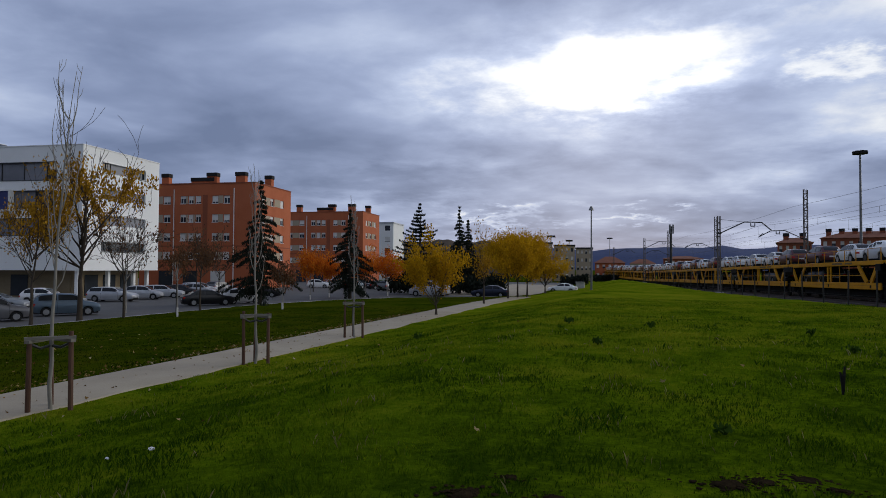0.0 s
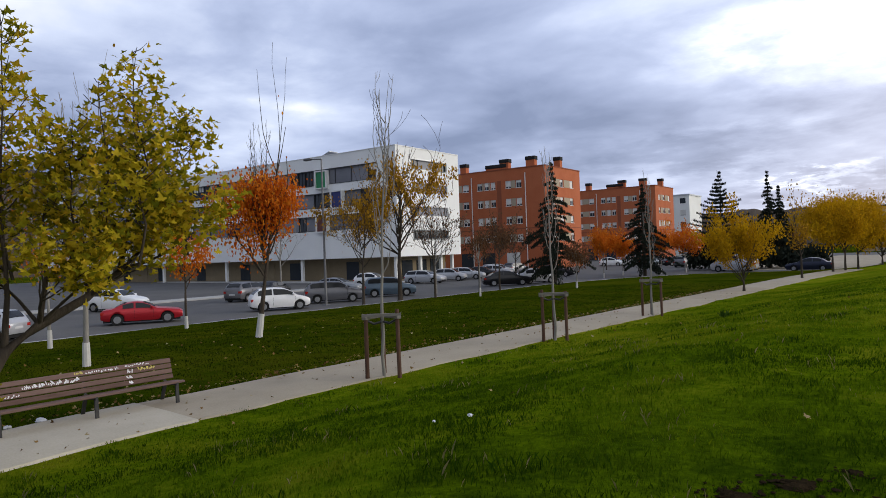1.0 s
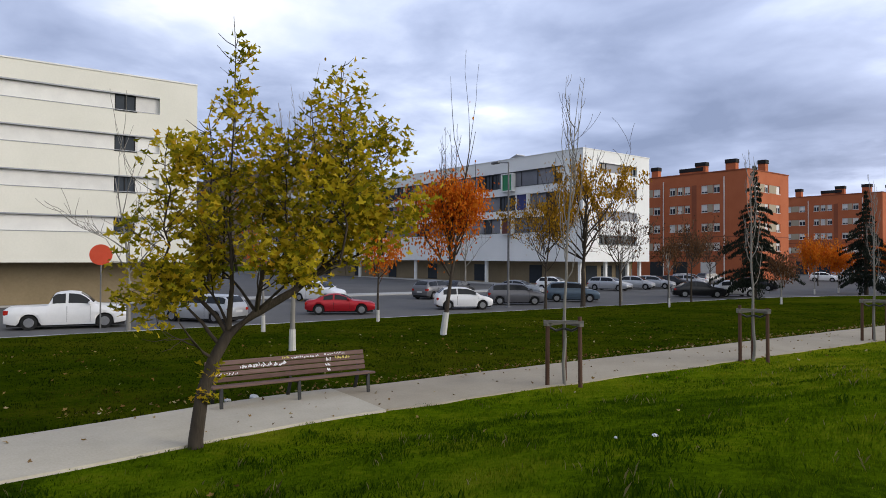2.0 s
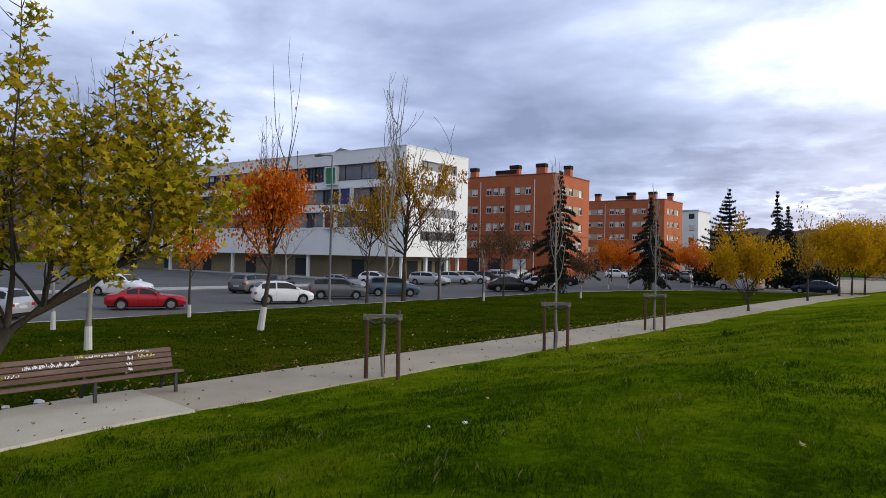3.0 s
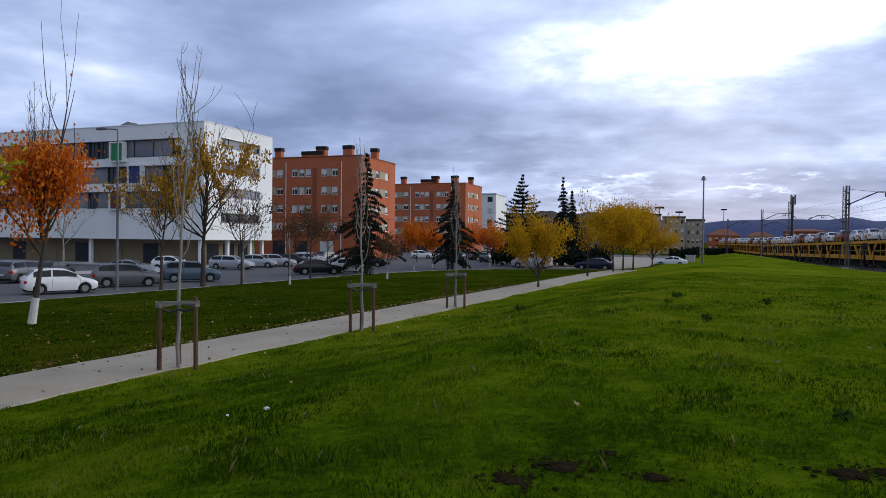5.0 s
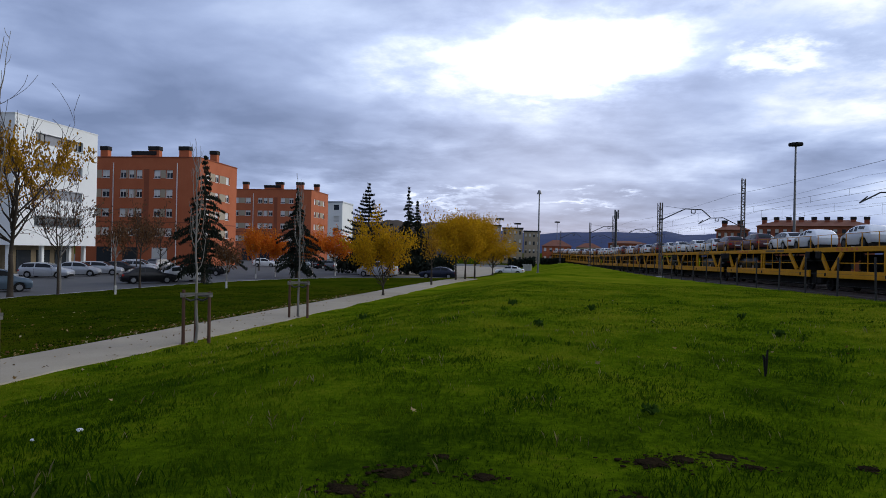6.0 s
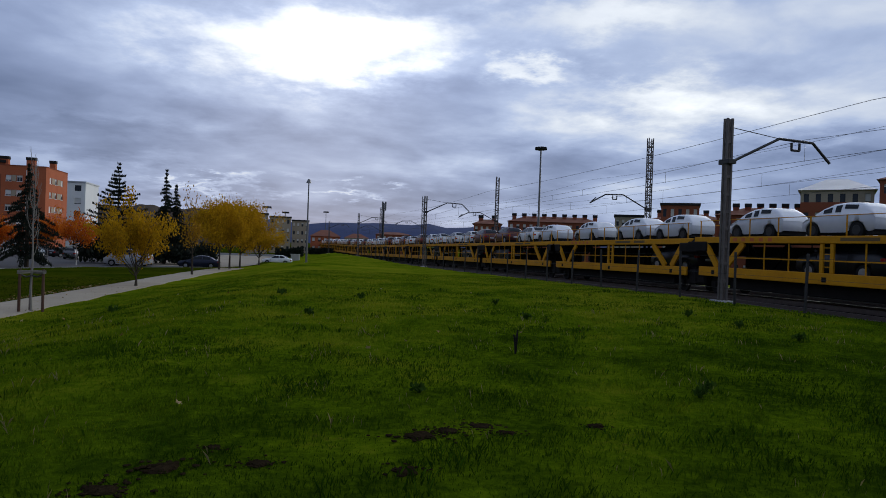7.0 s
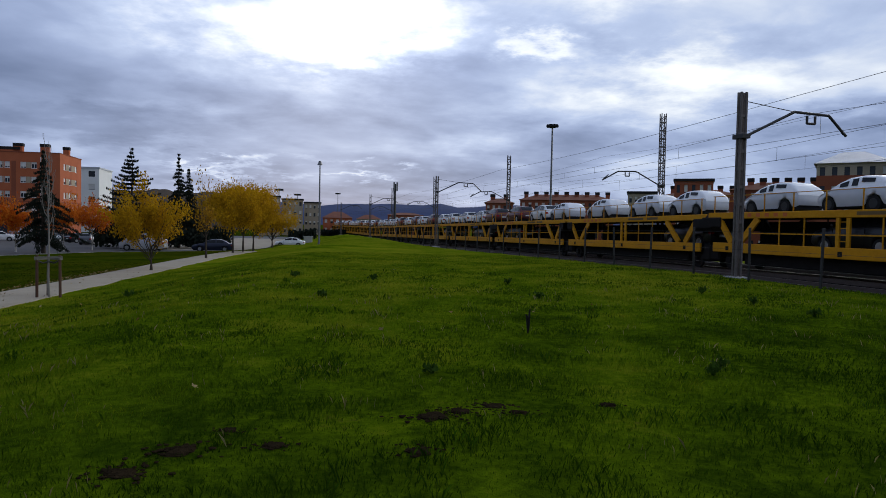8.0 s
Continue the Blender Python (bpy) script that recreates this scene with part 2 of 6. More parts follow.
M_TILE = surface("beige_tile", (0.19, 0.145, 0.085), (0.29, 0.23, 0.145), 0.4, 0.7, 0.15, fine=6)
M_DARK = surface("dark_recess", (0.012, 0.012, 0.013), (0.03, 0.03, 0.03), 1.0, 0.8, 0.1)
M_GLASS = glass_material("window_glass", (0.025, 0.03, 0.036))
M_BLIND = surface("white_roller_blind", (0.55, 0.54, 0.52), (0.75, 0.74, 0.70), 1.0, 0.7, 0.1, each=0.7)
M_FRAME = surface("white_frame", (0.62, 0.62, 0.6), (0.75, 0.75, 0.73), 2.0, 0.5, 0.05)
M_ALU = surface("grey_aluminium", (0.25, 0.26, 0.27), (0.36, 0.37, 0.38), 3.0, 0.4, 0.05, 0.7)
M_BRICK = surface("orange_brick", (0.34, 0.092, 0.038), (0.47, 0.148, 0.07), 0.35, 0.85, 0.2, fine=7)
M_BRICK2 = surface("red_brick", (0.19, 0.055, 0.028), (0.30, 0.10, 0.055), 0.35, 0.85, 0.2, fine=7)
M_BEIGEWALL = surface("beige_wall", (0.30, 0.25, 0.18), (0.42, 0.36, 0.27), 0.3, 0.85, 0.15, fine=5)
M_ROOF = surface("terracotta_roof", (0.16, 0.065, 0.04), (0.26, 0.11, 0.07), 0.4, 0.85, 0.3, fine=5)
M_ZINC = surface("pale_metal_roof", (0.35, 0.37, 0.40), (0.5, 0.52, 0.55), 0.3, 0.5, 0.1, 0.3)
M_BARK = surface("brown_bark", (0.03, 0.024, 0.018), (0.085, 0.068, 0.052), 5.0, 0.9, 0.8, fine=35, stretch=(1, 1, 0.25))
M_PALEBARK = surface("pale_smooth_bark", (0.16, 0.15, 0.13), (0.30, 0.28, 0.25), 4.0, 0.85, 0.4, fine=30, stretch=(1, 1, 0.3))
M_LIME = surface("limewashed_bark", (0.42, 0.41, 0.38), (0.62, 0.60, 0.56), 4.0, 0.9, 0.4)
M_STAKE = surface("weathered_wood_stake", (0.06, 0.03, 0.02), (0.13, 0.075, 0.052), 4.0, 0.85, 0.5, fine=40, stretch=(1, 1, 0.15))
M_RAILWOOD = surface("grey_wood_rail", (0.13, 0.12, 0.10), (0.24, 0.22, 0.19), 4.0, 0.85, 0.5, stretch=(0.2, 1, 1))
M_SLAT = surface("brown_bench_slat", (0.10, 0.058, 0.047), (0.21, 0.135, 0.115), 5.0, 0.7, 0.4, fine=45, each=0.5, stretch=(1, 0.12, 1))
M_IRON = surface("dark_painted_iron", (0.022, 0.022, 0.024), (0.05, 0.05, 0.05), 5.0, 0.5, 0.2, 0.5)
M_GRAFFITI = surface("white_graffiti_paint", (0.62, 0.62, 0.66), (0.85, 0.85, 0.85), 20.0, 0.6, 0.0)
M_GRAFFITI2 = surface("yellow_graffiti_paint", (0.5, 0.42, 0.08), (0.65, 0.55, 0.15), 20.0, 0.6, 0.0)
M_STEEL = surface("galvanised_steel", (0.12, 0.12, 0.125), (0.22, 0.22, 0.225), 3.0, 0.55, 0.15, 0.6)
M_RUSTSTEEL = surface("brown_weathered_steel", (0.07, 0.06, 0.057), (0.19, 0.165, 0.155), 4.0, 0.65, 0.3, 0.4)
M_YELLOW = surface("dirty_yellow_paint", (0.42, 0.175, 0.001), (0.70, 0.32, 0.002), 0.9, 0.6, 0.12, fine=8, spec=0.2)
# grime on gear and wheels; also the painted shade of the wagons' far side
M_GRIMESHADE = surface("black_grime_shade", (0.008, 0.007, 0.006), (0.025, 0.022, 0.02), 2.0, 0.8, 0.3)
M_ORANGEPAINT = surface("orange_lettering", (0.45, 0.09, 0.01), (0.55, 0.13, 0.02), 4.0, 0.6, 0.0)
M_LETTER = surface("dark_lettering", (0.10, 0.06, 0.01), (0.16, 0.09, 0.02), 4.0, 0.6, 0.0)
M_COVER = surface("white_transport_cover", (0.86, 0.86, 0.87), (0.95, 0.95, 0.95), 1.5, 0.45, 0.25, fine=6)
M_TYRE = surface("black_tyre", (0.012, 0.012, 0.012), (0.03, 0.03, 0.03), 6.0, 0.85, 0.2)
M_RIM = surface("silver_rim", (0.25, 0.25, 0.26), (0.42, 0.42, 0.43), 6.0, 0.35, 0.05, 0.8)
M_CARGLASS = glass_material("car_glass", (0.012, 0.014, 0.016))
M_HEAD = surface("clear_headlight", (0.5, 0.52, 0.55), (0.7, 0.72, 0.75), 8.0, 0.15, 0.0)
M_TAIL = surface("red_tail_light", (0.30, 0.01, 0.008), (0.42, 0.02, 0.012), 8.0, 0.2, 0.0)
M_BARS = surface("number_bar_white", (0.5, 0.5, 0.5), (0.6, 0.6, 0.6), 8.0, 0.5, 0.0)
M_HILL = surface("hazy_blue_hill", (0.034, 0.05, 0.115), (0.055, 0.075, 0.155), 0.004, 1.0, 0.0, fine=0.03)
M_HILLBROWN = surface("brown_wooded_hill", (0.035, 0.028, 0.02), (0.085, 0.06, 0.04), 0.02, 1.0, 0.0, fine=0.25)
M_SIGN = surface("red_sign_face", (0.55, 0.05, 0.015), (0.65, 0.08, 0.03), 5.0, 0.4, 0.0)
M_LITTER = surface("white_litter", (0.55, 0.55, 0.58), (0.8, 0.8, 0.8), 9.0, 0.7, 0.1)
L_MAPLE = leaf_material("maple_leaf", [(0.08, 0.10, 0.01), (0.21, 0.195, 0.012), (0.42, 0.33, 0.016), (0.62, 0.46, 0.035), (0.48, 0.22, 0.015)], 0.5)
L_ORANGE = leaf_material("orange_leaf", [(0.34, 0.055, 0.008), (0.56, 0.12, 0.012), (0.68, 0.21, 0.02), (0.72, 0.30, 0.03)], 0.45)
L_GOLD = leaf_material("golden_leaf", [(0.15, 0.075, 0.012), (0.38, 0.20, 0.016), (0.55, 0.31, 0.025)], 0.35)
L_YELLOW = leaf_material("yellow_leaf", [(0.28, 0.165, 0.008), (0.47, 0.26, 0.008), (0.62, 0.36, 0.012)], 0.4)
L_CEDAR = leaf_material("cedar_needle", [(0.010, 0.013, 0.010), (0.020, 0.026, 0.019), (0.034, 0.040, 0.028)], 0.05)
L_WEED = leaf_material("weed_leaf", [(0.022, 0.05, 0.006), (0.04, 0.08, 0.01), (0.06, 0.10, 0.015)], 0.2)
L_BROWN = leaf_material("brown_leaf", [(0.06, 0.03, 0.018), (0.12, 0.06, 0.03), (0.18, 0.09, 0.04)], 0.2)
L_FALLEN = leaf_material("fallen_leaf", [(0.08, 0.04, 0.015), (0.16, 0.09, 0.03), (0.26, 0.17, 0.06), (0.5, 0.44, 0.28)], 0.1)


# ---- shape helpers ----
def part(name, bm, material, parent=None, label="", smooth=False):
    me = bpy.data.meshes.new(name)
    if isinstance(bm, tuple):
        me.from_pydata(bm[0], [], bm[1])
    else:
        bm.to_mesh(me)
        bm.free()
    me.materials.append(material)
    if smooth:
        for p in me.polygons:
            p.use_smooth = True
    ob = new(name, me)
    ob.parent = parent
    if label:
        ob["label"] = label
    return ob


def thing(name, m, label, category, group="", kind=""):
    ob = new(name)
    ob.matrix_basis = m
    return tagged(ob, label, category, group, kind)


def box(bm, x0, x1, y0, y1, z0, z1, bevel=0.0, turn=None):
    m = Matrix.LocRotScale(((x0 + x1) / 2, (y0 + y1) / 2, (z0 + z1) / 2), None, (abs(x1 - x0), abs(y1 - y0), abs(z1 - z0)))
    if turn is not None:
        m = turn @ m
    r = bmesh.ops.create_cube(bm, size=1, matrix=m)
    if bevel:
        es = list({e for v in r["verts"] for e in v.link_edges})
        bmesh.ops.bevel(bm, geom=es, offset=bevel, segments=1, affect="EDGES")
    return bm


def boxes(rows, bevel=0.0):
    bm = bmesh.new()
    for r in rows:
        box(bm, *r, bevel=bevel)
    return bm


def beam(bm, a, b, w, h=None):
    """A square bar from a to b."""
    a, b = Vector(a), Vector(b)
    d = b - a
    q = d.to_track_quat("Z", "Y").to_matrix().to_4x4()
    bmesh.ops.create_cube(bm, size=1, matrix=Matrix.Translation((a + b) / 2) @ q @ Matrix.Diagonal((w, h or w, d.length, 1)))
    return bm


def rod(bm, a, b, r0, r1=None, n=8):
    a, b = Vector(a), Vector(b)
    d = b - a
    q = d.to_track_quat("Z", "Y").to_matrix().to_4x4()
    bmesh.ops.create_cone(bm, cap_ends=True, segments=n, radius1=r0, radius2=r0 if r1 is None else r1, depth=d.length, matrix=Matrix.Translation((a + b) / 2) @ q)
    return bm


def tube(V, F, pts, radii, n=5):
    """A tapered tube along pts, added to the lists V and F."""
    start = len(V)
    for i, p in enumerate(pts):
        d = (pts[min(i + 1, len(pts) - 1)] - pts[max(i - 1, 0)])
        d = d.normalized() if d.length > 1e-6 else Vector((0, 0, 1))
        u = d.orthogonal().normalized()
        w = d.cross(u)
        for k in range(n):
            a = 2 * math.pi * k / n
            V.append(p + (u * math.cos(a) + w * math.sin(a)) * radii[i])
    for i in range(len(pts) - 1):
        for k in range(n):
            a, b = start + i * n + k, start + i * n + (k + 1) % n
            F.append((a, b, b + n, a + n))
    F.append(tuple(start + (len(pts) - 1) * n + k for k in range(n)))


def lerp_table(tab, v):
    if v <= tab[0][0]:
        return tab[0][1]
    for (a, fa), (b, fb) in zip(tab, tab[1:]):
        if v <= b:
            return fa + (fb - fa) * (v - a) / (b - a)
    return tab[-1][1]


def step(a, b, v):
    k = min(1.0, max(0.0, (v - a) / (b - a))); return k * k * (3 - 2 * k)
STREET = -1.3
LOW = -0.65                           # the path, below the lawn
KERB = [(-60, -33.6), (20, -33.0), (54, -33.0), (64, -31.0), (72, -27.0), (77, -18.0), (82, -12.5), (170, -15.5)]
def kerb_x(y): return lerp_table(KERB, y)
C8, S8 = math.cos(math.radians(8)), math.sin(math.radians(8))
def rail(s, d, z=0.0): return (d * C8 - s * S8, d * S8 + s * C8, z)
def grade(s): return -0.011 * min(114.0, max(0.0, s - 24.0))    # the railway falls gently away
def bend(y):
    """The path swings east where it passes the bench."""
    k = np.clip((y + 1.0) / 6.5, 0.0, 1.0)
    return 0.9 * (1 - k * k * (3 - 2 * k))
def gz(x, y):
    """Height of the ground; the path lies at 0."""
    d = x * C8 + y * S8
    fall = grade(y * C8 - x * S8)
    kx = kerb_x(y)
    if x < kx - 0.1: return STREET - 0.05
    if x > -16: x = x - float(bend(y)) * min(1.0, (x + 16) / 2)
    far = step(50, 100, y)
    pathz = LOW + (-1.15 - LOW) * far
    high = 0.5 + 0.05 * step(4, 15, d) - 1.15 * far * (1 - 0.76 * step(0, 14, d))
    if x >= -10.85: z = pathz + (high - pathz) * step(-10.85, -2.2, x) + fall * step(4, 15, d) * (1 - far)
    elif x >= -13.3: z = pathz
    else:
        edge = STREET + 0.12
        k = min(1.0, (-13.3 - x) / max(0.5, -13.3 - kx))
        z = pathz + (edge - pathz) * k
    if d > 15.9: z += (-0.02 + fall - z) * step(15.9, 17.3, d)
    return z


def on_ground(x, y, turn=0.0):
    return pose(x, y, gz(x, y), 0, 0, turn)


def polar(az, dist):
    return -math.sin(radians(az)) * dist, math.cos(radians(az)) * dist


# ---- ground, path, street ----
def spread(near, far, lo, hi, fine):
    """Grid lines: fine between lo and hi, growing coarser outside."""
    out, v, s = [], lo, fine
    while v > near:
        out.append(v)
        s *= 1.25
        v -= s
    out.append(near)
    out.reverse()
    v = lo + fine
    while v < hi:
        out.append(v)
        v += fine
    s = fine
    while v < far:
        out.append(v)
        s *= 1.25
        v += s
    out.append(far)
    return out


def sheet(name, xs, ys, height, material, keep=None):
    V = [(x, y, height(x, y)) for y in ys for x in xs]
    n = len(xs)
    F = [(j * n + i, j * n + i + 1, (j + 1) * n + i + 1, (j + 1) * n + i) for j in range(len(ys) - 1) for i in range(n - 1)]
    return part(name, (V, F), material, smooth=True)


def lumpy(x, y):
    if x < kerb_x(y) - 0.1:
        return gz(x, y)
    k = 0.0 if -13.7 < x - bend(y) < -10.5 else 1.0
    return gz(x, y) + k * 0.035 * noise.noise((x * 0.9, y * 0.9, 3.0))


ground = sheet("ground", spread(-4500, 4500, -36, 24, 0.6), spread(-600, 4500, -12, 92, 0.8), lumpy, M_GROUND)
tagged(ground, "rough green lawn that slopes down to path and street", "ground", kind="structure")

ys = [-40 + 0.75 * i for i in range(150)]
V, F = [], []
for i, y in enumerate(ys):
    w0 = 0.10 * noise.noise((y * 0.35, 1.0, 0.0)) + 0.05 * noise.noise((y * 1.7, 4.0, 0.0))
    w1 = 0.16 * noise.noise((y * 0.35, 9.0, 0.0)) + 0.16 * noise.noise((y * 1.7, 6.0, 0.0))
    for x, dz in ((-13.30 + w0, -0.06), (-13.27 + w0, 0.03), (-12.1, 0.045), (-10.98 + w1, 0.03), (-10.94 + w1, -0.06)):
        V.append((x + float(bend(y)), y, gz(-12.1 + float(bend(y)), y) + dz))
for i in range(len(ys) - 1):
    for k in range(4):
        a = i * 5 + k
        F.append((a, a + 1, a + 6, a + 5))
tagged(part("path", (V, F), M_PATH), "pale worn concrete footpath through the lawn", "path", kind="structure")

V, F = [], []
for i in range(17):                     # a newer, paler length of concrete beside the bench
    y = -6.0 + 0.75 * i
    for x, dz in ((-13.32, -0.03), (-13.30, 0.04), (-12.1, 0.055), (-10.92, 0.04), (-10.88, -0.03)):
        V.append((x + float(bend(y)), y, gz(-12.1 + float(bend(y)), y) + dz))
for i in range(16):
    F += [(i * 5 + k, i * 5 + k + 1, i * 5 + k + 6, i * 5 + k + 5) for k in range(4)]
F.append((80, 81, 82, 83, 84))
tagged(part("path_slab", (V, F), M_NEWPATH), "newer pale concrete length of the footpath", "path", kind="structure")

V, F = [], []
ys = [-60 + 4 * i for i in range(60)]
for y in ys:
    for x in (-160, -60, -45, kerb_x(y) - 0.12):
        V.append((x, y, STREET))
for i in range(len(ys) - 1):
    for k in range(3):
        a = i * 4 + k
        F.append((a, a + 1, a + 5, a + 4))
tagged(part("street", (V, F), M_ASPHALT), "pale grey worn asphalt street and car park", "street", kind="structure")

kerb = thing("kerb", Matrix(), "row of pale concrete kerb stones along the lawn", "kerb", kind="structure")
y = -14.0
stone = None
while y < 82:
    a, b = Vector((kerb_x(y), y, 0)), Vector((kerb_x(y + 1.0), y + 1.0, 0))
    n = max(1, round((b - a).length))
    for k in range(n):
        c = a.lerp(b, (k + 0.5) / n)
        if stone is None:
            stone = part("kerb_stone", boxes([(-0.07, 0.07, -0.49, 0.49, -0.1, 0.13)], 0.02), M_KERB, kerb)
            ob = stone
        else:
            ob = new("kerb_stone", stone.data)
            ob.parent = kerb
        ob.matrix_basis = Matrix.Translation((c.x, c.y, STREET)) @ Matrix.Rotation(math.atan2(-(b - a).x, (b - a).y), 4, "Z")
    y += 1.0

pavement = part("pavement", boxes([(-57, -54.2, -20, 70, STREET - 0.1, STREET + 0.1), (-110, -54.2, 54.5, 57.5, STREET - 0.1, STREET + 0.098)], 0.02), M_KERB)
tagged(pavement, "pale paving beside the white apartment blocks", "pavement", kind="structure")
plaza = part("plaza", boxes([(-27.0, -13.2, 84.0, 150.0, STREET - 0.1, STREET + 0.03)], 0.01), M_PATH)
tagged(plaza, "pale concrete square where the path meets the street", "pavement", kind="structure")
# far hills: ridges of uneven height
def ridge(name, az0, az1, dist, base_el, wave, seed, material, label, depth=500):
    V, F = [], []
    n = 90
    for i in range(n + 1):
        az = az0 + (az1 - az0) * i / n
        e = base_el + wave * (noise.noise((az * 0.12, seed, 0)) + 0.45 * noise.noise((az * 0.4, seed, 5)) + 0.2 * noise.noise((az * 1.3, seed, 9)))
        edge = min(1.0, 6.0 * min(i, n - i) / n)
        z = dist * math.tan(radians(max(0.2, e))) * edge
        for r, k in ((dist - depth, 0.0), (dist - depth * 0.45, 0.6), (dist, 1.0), (dist + depth, 0.0)):
            x, y = polar(az, r)
            V.append((x, y, -3 + (z + 5) * k))
    for i in range(n):
        for k in range(3):
            a = i * 4 + k
            F.append((a, a + 1, a + 5, a + 4))
    return tagged(part(name, (V, F), material, smooth=True), label, "hills", kind="structure")


ridge("hills_far", -70, 60, 3600, 1.75, 0.7, 2.0, M_HILL, "blue hazy mountains along the horizon")
ridge("hills_near", 9, 24, 420, 2.35, 0.7, 7.0, M_HILLBROWN, "dark wooded hill behind the street trees", 80)
ridge("hills_west", 44, 112, 380, 6.6, 1.6, 4.0, M_HILLBROWN, "brown wooded hillside behind the apartment blocks", 120)


# ---- buildings ----
def rects(u0, u1, z0, z1, rows):
    """The wall left over round openings. rows: (za, zb, [(ua, ub), ...]) from the bottom up."""
    out, z = [], z0
    for za, zb, ops in rows:
        if za > z:
            out.append((u0, u1, z, za))
        u = u0
        for ua, ub in ops:
            if ua > u:
                out.append((u, ua, za, zb))
            u = ub
        if u1 > u:
            out.append((u, u1, za, zb))
        z = zb
    if z1 > z:
        out.append((u0, u1, z, z1))
    return out


SOUTH, EAST = 0, 1


def face_box(bm, side, u0, u1, z0, z1, back, front):
    """A box on a face: u runs west to east (south face, y = 0) or south to north (east face, x = 0); back and front are metres outward."""
    if side == SOUTH:
        box(bm, u0, u1, -front, -back, z0, z1)
    else:
        box(bm, back, front, u0, u1, z0, z1)
    return bm


def window(parent, side, u0, u1, z0, z1, frame_mat, blind=0.0, recess=0.18):
    w = part("window", face_box(bmesh.new(), side, u0, u1, z0, z1, -recess - 0.06, -recess), M_GLASS, parent)
    bm = bmesh.new()
    e = 0.07
    mid = (u0 + u1) / 2
    for a, b, c, d in ((u0, u1, z0, z0 + e), (u0, u1, z1 - e, z1), (u0, u0 + e, z0 + e, z1 - e), (u1 - e, u1, z0 + e, z1 - e), (mid - e / 2, mid + e / 2, z0 + e, z1 - e)):
        face_box(bm, side, a, b, c, d, -recess, -recess + 0.05)
    part("frame", bm, frame_mat, w)
    if blind:
        part("roller_blind", face_box(bmesh.new(), side, u0 + e, u1 - e, z1 - e - (z1 - z0 - 2 * e) * blind, z1 - e, -recess, -recess + 0.03), M_BLIND, w)
    part("sill", face_box(bmesh.new(), side, u0 - 0.05, u1 + 0.05, z0 - 0.06, z0, -recess, 0.06), frame_mat, w)
    return w


rnd = random.Random(11)


def white_block(x, y, turn, wide, deep, south=True, wall=M_RENDER, panel=M_GREYPANEL):
    """Four storeys with window bands over a set-back ground floor."""
    b = thing("apartment_building", pose(x, y, 0, 0, 0, turn), "white rendered apartment block with grey window bands", "building", "white apartment blocks")
    top, low, g = 15.2, 1.75, STREET
    ebands = [(3.85, 5.05), (6.8, 8.0), (9.75, 10.95), (12.65, 13.9)]
    sbands = [(5.45, 7.4), (8.45, 10.4), (11.45, 13.5)]
    e_op = (3.0, deep - 2.7)
    s_op = (-wide + 2, -3.2)
    bm = bmesh.new()
    for r in rects(0, deep, low, top, [(a, c, [e_op]) for a, c in ebands]):
        face_box(bm, EAST, *r, -0.35, 0)
    for r in rects(-wide, -0.36, low, top, [(a, c, [s_op]) for a, c in sbands] if south else []):
        face_box(bm, SOUTH, *r, -0.35, 0)
    part("wall", bm, wall, b)
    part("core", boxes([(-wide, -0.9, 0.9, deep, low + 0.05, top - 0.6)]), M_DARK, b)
    part("soffit", boxes([(-wide, -0.36, 0.36, deep, low + 0.02, low + 0.3)]), M_CREAM, b, "pale soffit over the ground floor")
    part("roof", boxes([(-wide, -0.36, 0.36, deep, top - 0.5, top - 0.25)]), M_ZINC, b)
    part("roof_edge", boxes([(-wide, 0.06, -0.06, 0.2, top, top + 0.1), (-0.2, 0.06, 0.2, deep, top, top + 0.1)]), M_FRAME, b)
    part("ground_floor_wall", boxes([(-wide, -2.4, 2.4, deep - 0.5, g, low + 0.02)]), M_TILE, b, "beige tiled ground floor wall")
    for u in [-1.0 - 16.5 * k for k in range(int(wide / 16.5))]:
        part("column", boxes([(u - 0.2, u + 0.2, 0.5, 0.9, g, low + 0.02)], 0.03), M_RENDER, b)
    for v in (5.5, 10.0, deep - 0.8):
        part("column", boxes([(-1.2, -0.8, v - 0.2, v + 0.2, g, low + 0.02)], 0.03), M_RENDER, b)
    for k in range(int(wide / 5.5)):
        part("shopfront", boxes([(-5.4 - 5.5 * k, -3.2 - 5.5 * k, 2.32, 2.38, g + 0.2, low - 0.5)]), M_GLASS if k % 2 else M_TILE, b)
    for k in range(3):
        part("shopfront", boxes([(-2.4, -2.33, 3.5 + 3 * k, 5.6 + 3 * k, g + 0.2, low - 0.5)]), M_GLASS, b)
    for a, c in ebands:
        u0, u1 = e_op
        if not south:                   # one dark casement between pale shutters
            window(b, EAST, u1 - 3.0, u1 - 1.6, a, c, M_DARK, recess=0.3)
            cells = ((u0, u1 - 3.0), (u1 - 1.6, u1))
        elif a > 12:
            window(b, EAST, u0, u0 + 1.7, a, c, M_DARK, recess=0.3)
            window(b, EAST, u1 - 1.4, u1, a, c, M_DARK, recess=0.3)
            cells = ((u0 + 1.7, u1 - 1.4),)
        else:
            window(b, EAST, u0, u0 + 1.7, a, c, M_DARK, recess=0.3)
            cells = ((u0 + 1.7, u1),) if a > 5 else ()
            if not cells:
                window(b, EAST, u0 + 1.7, u1, a, c, M_DARK, recess=0.3)
        for ua, ub in cells:
            part("band_panel", face_box(bmesh.new(), EAST, ua, ub, a, c, -0.32, -0.24), panel, b, "wide blind panel")
